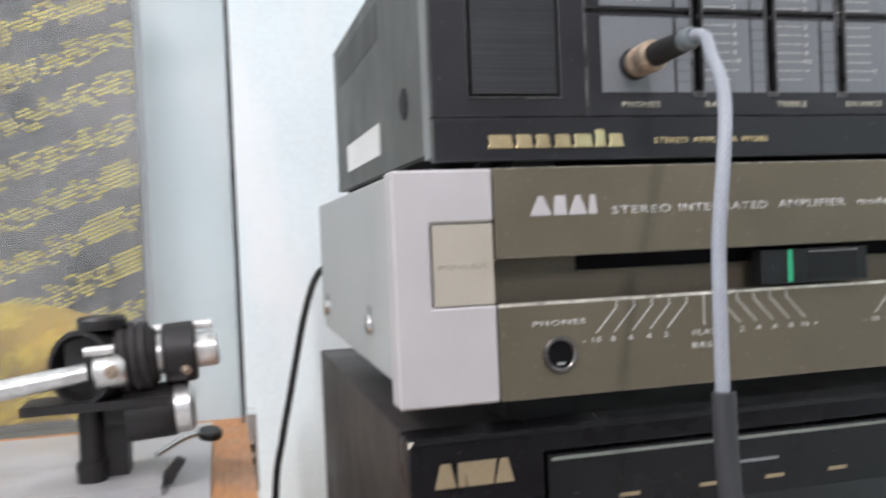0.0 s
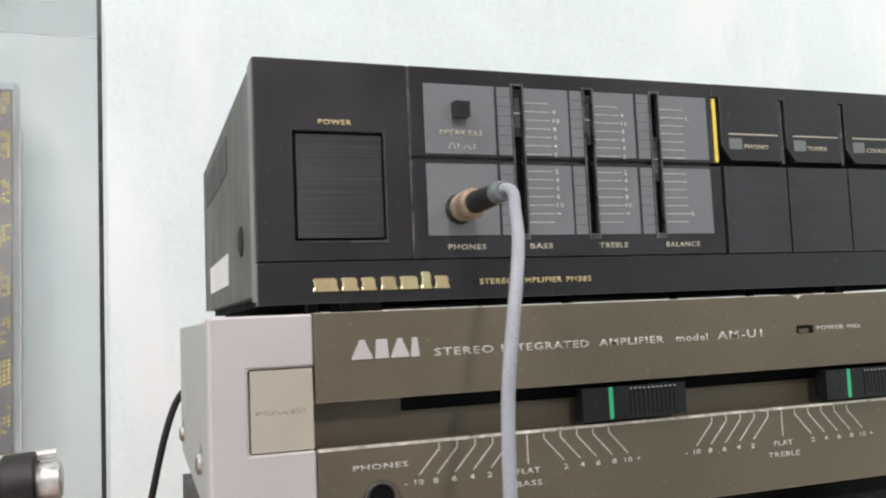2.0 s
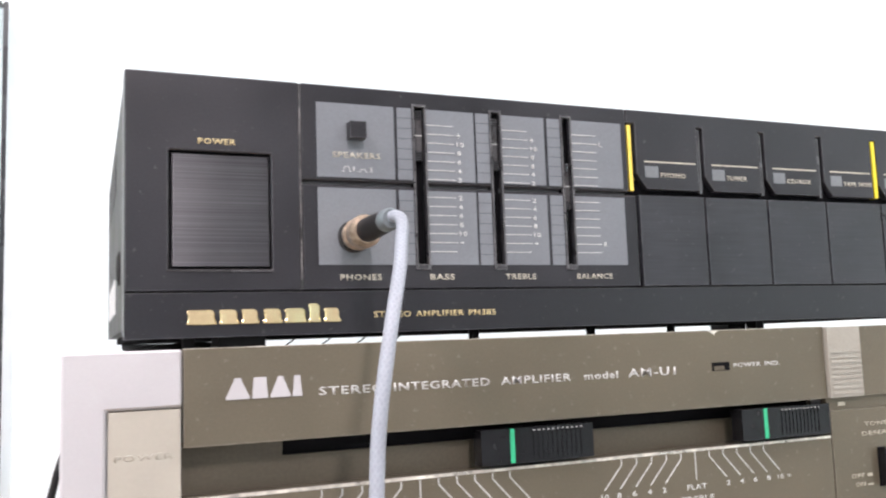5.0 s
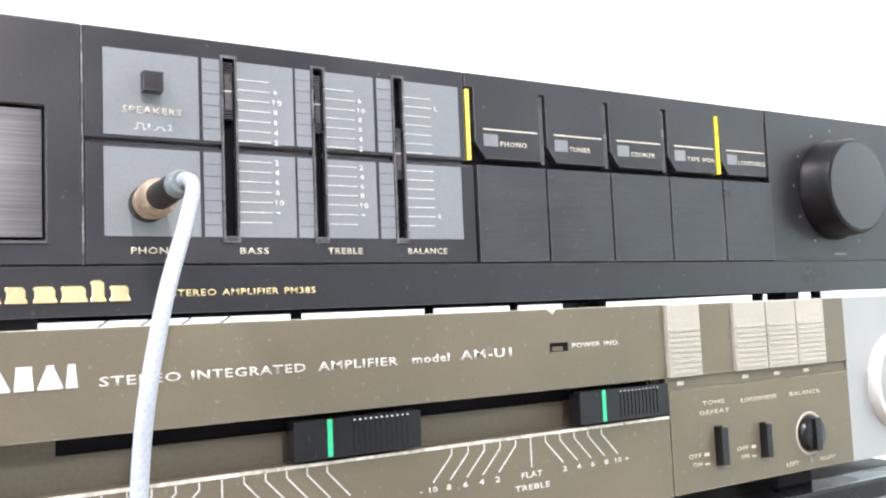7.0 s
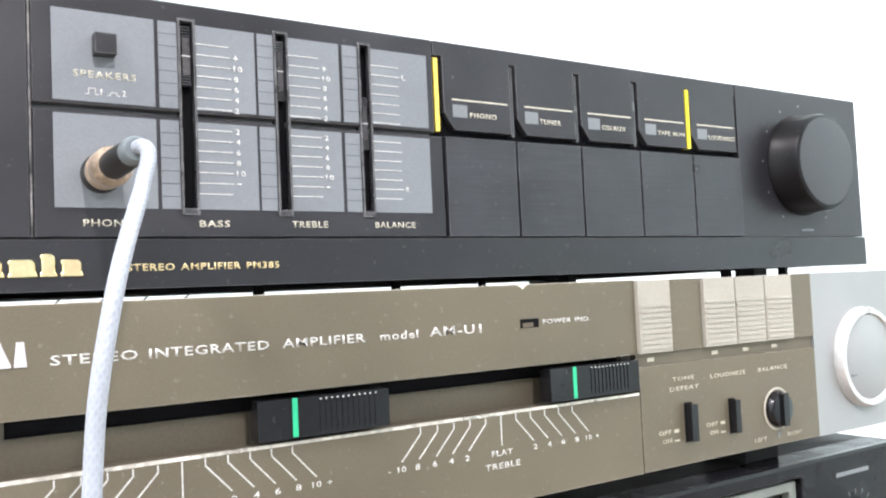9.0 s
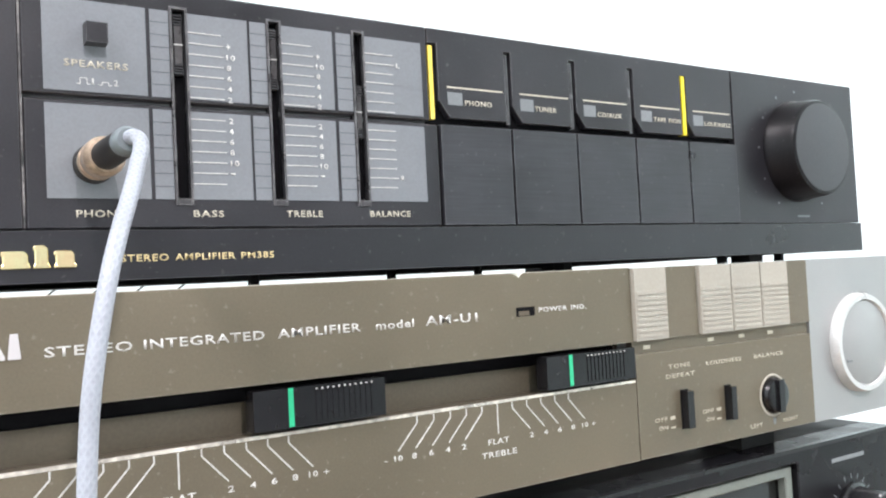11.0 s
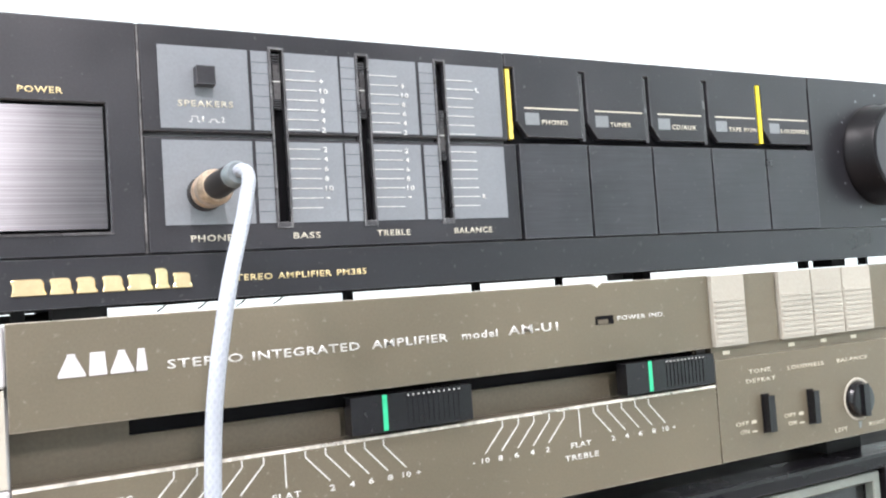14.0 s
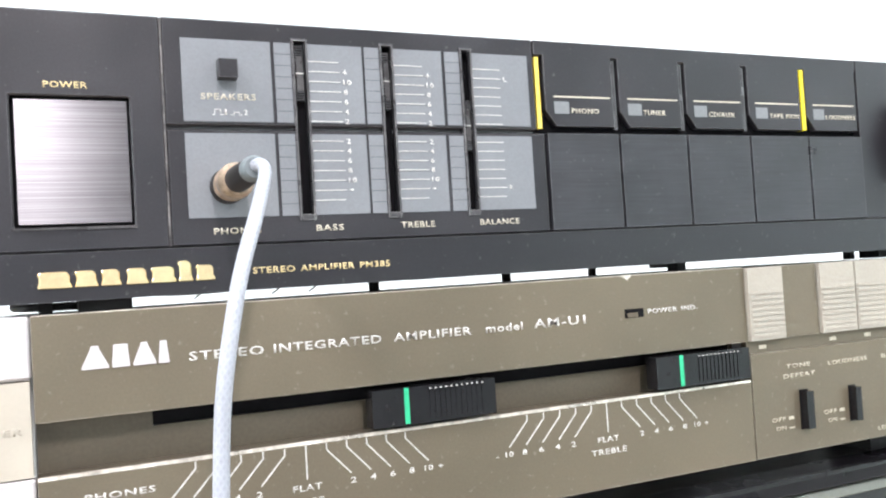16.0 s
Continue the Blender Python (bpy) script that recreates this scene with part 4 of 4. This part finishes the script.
# ---- headphone plug and its cable ----
def headphone_cable():
    t = thing("headphone_cable", (0.066, 0.0, 0.027), "grey braided cable with a worn brass plug in a socket", "cable")
    a = Vector((0.0685, 0.0, 0.0290))
    axis = Vector((0.018, -1, 0.02)).normalized()
    part("socket_ring", lathe([(0.0052, 0), (0.0052, 0.0018), (0.0044, 0.0024)], a, axis, 28), RUBBER, t, "black socket ring", True)
    plug = part("plug_body", lathe([(0.0044, 0.002), (0.0047, 0.003), (0.0047, 0.0085), (0.0051, 0.0090), (0.0051, 0.0125), (0.0047, 0.0135), (0.0042, 0.0145)], a, axis, 32), BRASS, t, "worn brass adapter body", True)
    part("grip_ring", lathe([(0.00475, 0.0045), (0.0050, 0.0050), (0.0050, 0.0058), (0.00475, 0.0063)], a, axis, 32), BRASS, plug, "", True)
    part("plug_sleeve", lathe([(0.0037, 0.0140), (0.0037, 0.0170), (0.0033, 0.0300), (0.0030, 0.0312)], a, axis, 28), ARM_BLACK, t, "black plug sleeve", True)
    part("sleeve_collar", lathe([(0.0031, 0.0308), (0.0033, 0.0312), (0.0033, 0.0345), (0.0026, 0.0355)], a, axis, 28), material("teal_grey_collar", (0.14, 0.165, 0.175), 0.45), t, "grey green collar", True)
    start = a + axis * 0.033
    cable = [start, (0.0697, -0.0362, 0.0303), (0.0705, -0.0389, 0.0293), (0.0702, -0.0413, 0.0268), (0.0682, -0.0458, 0.0225), (0.0655, -0.0526, 0.0175), (0.0630, -0.0582, 0.0130), (0.0599, -0.0641, 0.0070), (0.0570, -0.0684, -0.0005), (0.0545, -0.0709, -0.0100), (0.0525, -0.0722, -0.0200), (0.0513, -0.0727, -0.0300), (0.0501, -0.0742, -0.0460), (0.0497, -0.0747, -0.0665)]
    part("cable", tube(cable, 0.00175, 16), CABLE, t, "grey braided cable", True)
    part("shrink_sleeve", tube([(0.0497, -0.0751, -0.0640), (0.0500, -0.0751, -0.080), (0.0512, -0.0750, -0.100), (0.0525, -0.0750, -0.118)], 0.0029, 16), BOOT, t, "dark grey sleeve", True)
    part("cable_tail", tube([(0.0524, -0.0750, -0.116), (0.056, -0.0760, -0.160), (0.066, -0.080, -0.215), (0.085, -0.086, -0.2318), (0.125, -0.100, -0.2327), (0.22, -0.115, -0.2327)], 0.00175, 12), CABLE, t, "", True)


headphone_cable()


# ---- turntable beside the stack ----
def turntable():
    t = thing("turntable", (-0.26, 0.13, TABLE_Z), "wooden turntable with grey top plate and its dust cover open", "turntable")
    top = -0.132
    right, left, back, front = -0.0560, -0.48, 0.292, -0.06
    part("plinth", box(left, right, front, back, TABLE_Z + 0.012, top, 0.0015, 2), WOOD, t, "orange brown veneered plinth")
    for x in (left + 0.03, right - 0.05):
        part("foot", box(x, x + 0.02, front + 0.02, front + 0.04, TABLE_Z, TABLE_Z + 0.013, 0.001), RUBBER, t)
        part("foot", box(x, x + 0.02, back - 0.04, back - 0.02, TABLE_Z, TABLE_Z + 0.013, 0.001), RUBBER, t)
    part("top_plate", box(left + 0.03, right - 0.020, front + 0.03, back - 0.016, top - 0.001, top + 0.002, 0.0006), PLATE, t, "grey metal top plate")
    part("platter", lathe([(0.118, 0), (0.12, 0.002), (0.12, 0.012), (0.118, 0.014)], (-0.345, 0.09, top + 0.002), (0, 0, 1), 64), RUBBER, t, "black platter", True)
    # tonearm: column, yoke, bearing, tube and counterweights
    arm = part("tonearm", lathe([(0.0062, 0), (0.0062, 0.008), (0.0066, 0.009), (0.0066, 0.0125), (0.0050, 0.0135), (0.0050, 0.036), (0.0060, 0.037), (0.0060, 0.041)], (-0.1260, 0.150, top + 0.002), (0, 0, 1), 24), ARM_BLACK, t, "black and silver tonearm assembly", True)
    pivot = Vector((-0.1165, 0.150, -0.0735))
    way = Vector((1, 0.0, 0.06)).normalized()
    part("pillar", box(-0.1220, -0.1110, 0.154, 0.172, top + 0.004, -0.094, 0.002), ARM_BLACK, arm, "black arm pillar")
    part("arm_board", box(-0.152, -0.096, 0.128, 0.180, top + 0.0022, top + 0.0062, 0.001), PLATE, arm, "grey arm board")
    part("yoke", box(-0.152, -0.092, 0.138, 0.162, -0.0935, -0.0895, 0.001), ARM_BLACK, arm)
    part("yoke_block", box(-0.1190, -0.1000, 0.146, 0.168, -0.1010, -0.0900, 0.003, 2), ARM_BLACK, arm)
    part("bearing_ring", ring(0.0132, 0.0172, pivot + Vector((-0.0055, 0.004, -0.002)), (-0.55, -1, 0.05), 0.013, 36), ARM_BLACK, arm, "black bearing ring", True)
    part("bearing_plate", lathe([(0.0134, 0), (0.0134, 0.004)], pivot + Vector((-0.0055, 0.004, -0.002)), (-0.55, -1, 0.05), 32), ARM_BLACK, arm, "", True)
    part("bearing_cap", lathe([(0.0105, 0), (0.0105, 0.004), (0.0092, 0.0055)], pivot + Vector((-0.0025, 0, 0.0145)), (0, 0, 1), 28), ARM_BLACK, arm, "black bearing cap", True)
    part("bearing_block", box(pivot.x - 0.0185, pivot.x + 0.004, 0.150, 0.166, pivot.z - 0.0150, pivot.z + 0.0130, 0.003, 2), ARM_BLACK, arm, "black bearing block")
    part("bearing_housing", lathe([(0.0070, 0), (0.0084, 0.0012), (0.0084, 0.0120), (0.0072, 0.0135)], pivot + Vector((-0.0055, -0.0090, -0.0030)), way, 28), SATIN, arm, "bright metal bearing housing", True)
    part("balance_beam", lathe([(0.0022, 0), (0.0022, 0.012)], pivot + Vector((-0.0085, -0.0150, 0.0062)), (1, 0, 0.05), 12), SATIN, arm, "", True)
    part("housing_screw", lathe([(0.003, 0), (0.0028, 0.0012)], (pivot.x + 0.0025, 0.1328, pivot.z - 0.0028), (0, -1, 0), 16), BRASS, arm, "brass screw", True)
    part("arm_tube", lathe([(0.0044, 0), (0.0044, 0.14)], pivot - way * 0.009 + Vector((0, -0.008, -0.003)), (-1, -0.22, -0.115), 20), SATIN, arm, "bright aluminium arm tube", True)
    part("arm_wrap", lathe([(0.0134, 0), (0.0148, 0.002), (0.0141, 0.006), (0.0150, 0.011), (0.0136, 0.015), (0.0116, 0.0175)], pivot + way * 0.003, way, 28), FELT, arm, "worn black wrapping", True)
    for d in (0.0045, 0.0095, 0.0142):
        part("wrap_band", lathe([(0.0142, 0), (0.0157, 0.0006), (0.0157, 0.0030), (0.0142, 0.0036)], pivot + way * d, way + Vector((0, 0.10 - 12 * d, 0.05)), 28), FELT, arm, "", True)
    part("bright_collar", lathe([(0.0085, 0), (0.0092, 0.001), (0.0092, 0.004), (0.0085, 0.005)], pivot + way * 0.0185, way, 28), SATIN, arm, "bright collar", True)
    part("counterweight", lathe([(0.0126, 0), (0.0135, 0.001), (0.0135, 0.0130), (0.0124, 0.0140)], pivot + way * 0.0230, way, 36), ARM_BLACK, arm, "black counterweight", True)
    part("weight_screw", lathe([(0.0018, 0), (0.0018, 0.0040), (0.0014, 0.0048)], pivot + way * 0.031 + Vector((0.001, -0.0115, -0.006)), (0.4, -1, -0.3), 14), BRASS, arm, "brass set screw", True)
    part("weight_end", lathe([(0.0078, 0), (0.0080, 0.001), (0.0080, 0.0095), (0.0068, 0.0105)], pivot + way * 0.0362, way, 30), SATIN, arm, "knurled bright end knob", True)
    part("balance_rod", lathe([(0.0021, 0), (0.0021, 0.026)], pivot + way * 0.018 + Vector((0, 0.003, 0.0112)), way, 14), SATIN, arm, "", True)
    part("lift_body", lathe([(0.0116, 0), (0.0122, 0.001), (0.0122, 0.020), (0.0117, 0.021)], pivot + Vector((0.006, 0.0, -0.0245)), (1, 0, 0.06), 28), ARM_BLACK, arm, "black lower weight", True)
    part("lift_end", lathe([(0.0113, 0), (0.0113, 0.0070), (0.0086, 0.0090)], pivot + Vector((0.0265, 0.0, -0.0233)), (1, 0, 0.06), 28), SATIN, arm, "bright end cap", True)
    part("arm_lever", outline([(-97, -128.6), (-92, -128.6), (-86, -119.0), (-90, -117.5), (-96, -124)], 140, 146, 0.4), ARM_BLACK, arm, "black lift lever")
    part("arm_rod", tube([(-0.100, 0.165, -0.121), (-0.088, 0.175, -0.1165), (-0.078, 0.180, -0.1155)], 0.0015, 10), CHROME, arm, "", True)
    part("rest_knob", lathe([(0.0055, 0), (0.0060, 0.001), (0.0060, 0.003), (0.005, 0.004)], (-0.0760, 0.180, -0.1180), (0.1, -0.2, 1), 20), ARM_BLACK, arm, "", True)
    part("arm_rest", box(-0.186, -0.172, 0.120, 0.132, top + 0.002, -0.0960, 0.0015), BLACK, t, "black arm rest post")
    # dust cover: a shallow clear tray standing open on its hinges
    y0, y1, zt, th = 0.275, 0.352, 0.1990, 0.0028
    cover = part("dust_cover", box(left, right, y1 - th, y1, top - 0.05, zt - 0.004, 0.0005), ACRYLIC, t, "clear dusty acrylic dust cover")
    wall_r = part("cover_side", box(right - th, right, y0 + 0.002, y1 - th - 0.0003, top, zt - 0.004), ACRYLIC, cover)
    wall_l = part("cover_side", box(left, left + th, y0 + 0.002, y1 - th - 0.0003, top, zt - 0.004), ACRYLIC, cover)
    wall_t = part("cover_side", box(left, right, y0 + 0.002, y1, zt - 0.0036, zt - 0.0008), ACRYLIC, cover)
    rim = bmesh.new()
    add_box(rim, right - 0.0025, right, y0, y0 + 0.0018, top, zt)
    add_box(rim, left, right - 0.0034, y0, y0 + 0.0018, zt - 0.003, zt)
    part("cover_rim", rim, RIM, cover, "dark polished rim")
    for ob in (cover, wall_r, wall_l, wall_t):
        ob.visible_shadow = False
    hinge = part("hinge", box(right - 0.001, right + 0.0055, 0.268, 0.290, top - 0.040, top + 0.006, 0.001), CHROME, t, "bright steel hinge")
    for z in (-0.008, -0.018, -0.030):
        part("hinge_screw", lathe([(0.0024, 0), (0.0020, 0.0014)], (right + 0.0020, 0.268, top + z), (0, -1, 0), 14), CHROME, hinge, "", True)
    part("hinge_gap", box(right + 0.0006, right + 0.0040, 0.2672, 0.2682, top - 0.024, top - 0.012), RUBBER, hinge)
    return t


deck_stand = turntable()
deck_stand.location.x += 0.0027


# ---- dotted sheet behind the dust cover ----
def dotted_sheet():
    t = thing("dotted_sheet", (-0.26, 0.40, -0.14), "dark foil sheet with golden dots in a clear sleeve", "sheet")
    x0, x1, z0, z1, y = -0.47, -0.1170, -0.145, 0.1690, 0.3985
    part("foil", box(x0, x1, y, y + 0.0012, z0, z1), SHEET, t, "dark grey foil")
    # the amber reflection low on the sheet, drawn as a coloured shape
    part("amber_reflection", outline([(x0 * 1e3 + 2, z0 * 1e3 + 2), (x1 * 1e3 - 3, z0 * 1e3 + 2), (x1 * 1e3 - 3, -96), (x1 * 1e3 - 20, -77), (x1 * 1e3 - 55, -64), (x1 * 1e3 - 90, -58), (x0 * 1e3 + 2, -46)], y * 1e3 - 0.15, y * 1e3 + 0.1), AMBER, t, "foil area with an amber reflection as its colour")
    rng = random.Random(7)
    bm = bmesh.new()
    pitch, rise = 0.0028, 0.0031
    # sloping bands of text-like dots: broken runs in each row, sparser at the band's edges, now and then a solid block
    band = 0.0325
    cols = int((x1 - x0) / pitch)
    for n in range(-9, 13):
        lit = set()
        for r in range(-1, 6):
            c = rng.randrange(3)
            while c < cols:
                run = rng.choice((2, 3, 4)) if r in (-1, 0, 4, 5) else rng.choice((3, 4, 5, 7))
                lit.update((q, r) for q in range(c, min(c + run, cols)))
                c += run + (rng.choice((3, 5, 8, 12)) if r in (-1, 5) else rng.choice((1, 2, 4)) if r in (0, 4) else rng.choice((1, 1, 2)))
        for _ in range(2):
            c = rng.randrange(cols)
            lit.update((q, r) for q in range(c, min(c + 7, cols)) for r in range(6))
        for q, r in sorted(lit):
            x = x0 + 0.003 + q * pitch
            z = z0 + n * band + (x - x0) * 0.40 - 0.0012 + r * rise
            if z0 + 0.002 < z < z1 - 0.002 and x < x1 - 0.002:
                e = pitch * 0.36
                bm.faces.new([bm.verts.new((x + e * math.cos(k * math.pi / 3), y - 0.0003, z + e * math.sin(k * math.pi / 3))) for k in range(6)])
    tagged(part("dots", bm, DOTS, t, "golden foil dots in sloping bands"), kind="stuff")
    sleeve = part("sleeve", box(x0 - 0.004, x1 + 0.0045, y - 0.0022, y - 0.0016, z0 - 0.004, z1 + 0.004), SLEEVE, t, "clear plastic sleeve")
    sleeve.visible_shadow = False
    part("sleeve_seam", box(x1 + 0.0010, x1 + 0.0052, y - 0.0016, y - 0.0006, z0, z1 + 0.002), material("whitish_seam", (0.62, 0.65, 0.65), 0.4), t, "whitish welded seam")


dotted_sheet()


# ---- cords behind the stack ----
def power_cord():
    t = thing("power_cord", (-0.0455, 0.206, TABLE_Z), "black power cord hanging behind the amplifiers", "cord")
    part("cord", tube([(0.03, 0.188, -0.030), (0.004, 0.193, -0.032), (-0.0100, 0.198, -0.0375), (-0.0163, 0.200, -0.0440), (-0.0212, 0.201, -0.0570), (-0.0255, 0.202, -0.0740), (-0.0310, 0.203, -0.100), (-0.0370, 0.204, -0.1280), (-0.0415, 0.205, -0.155), (-0.0455, 0.206, -0.2330)], 0.0018, 12), RUBBER, t, "", True)


power_cord()


def signal_lead():
    t = thing("signal_lead", (0.005, 0.17, -0.005), "thin black lead between the amplifiers", "lead")
    part("lead", tube([(0.012, 0.186, 0.004), (0.006, 0.150, -0.0022), (0.010, 0.110, -0.0035), (0.040, 0.10, -0.0036)], 0.0016, 10), RUBBER, t, "", True)


signal_lead()
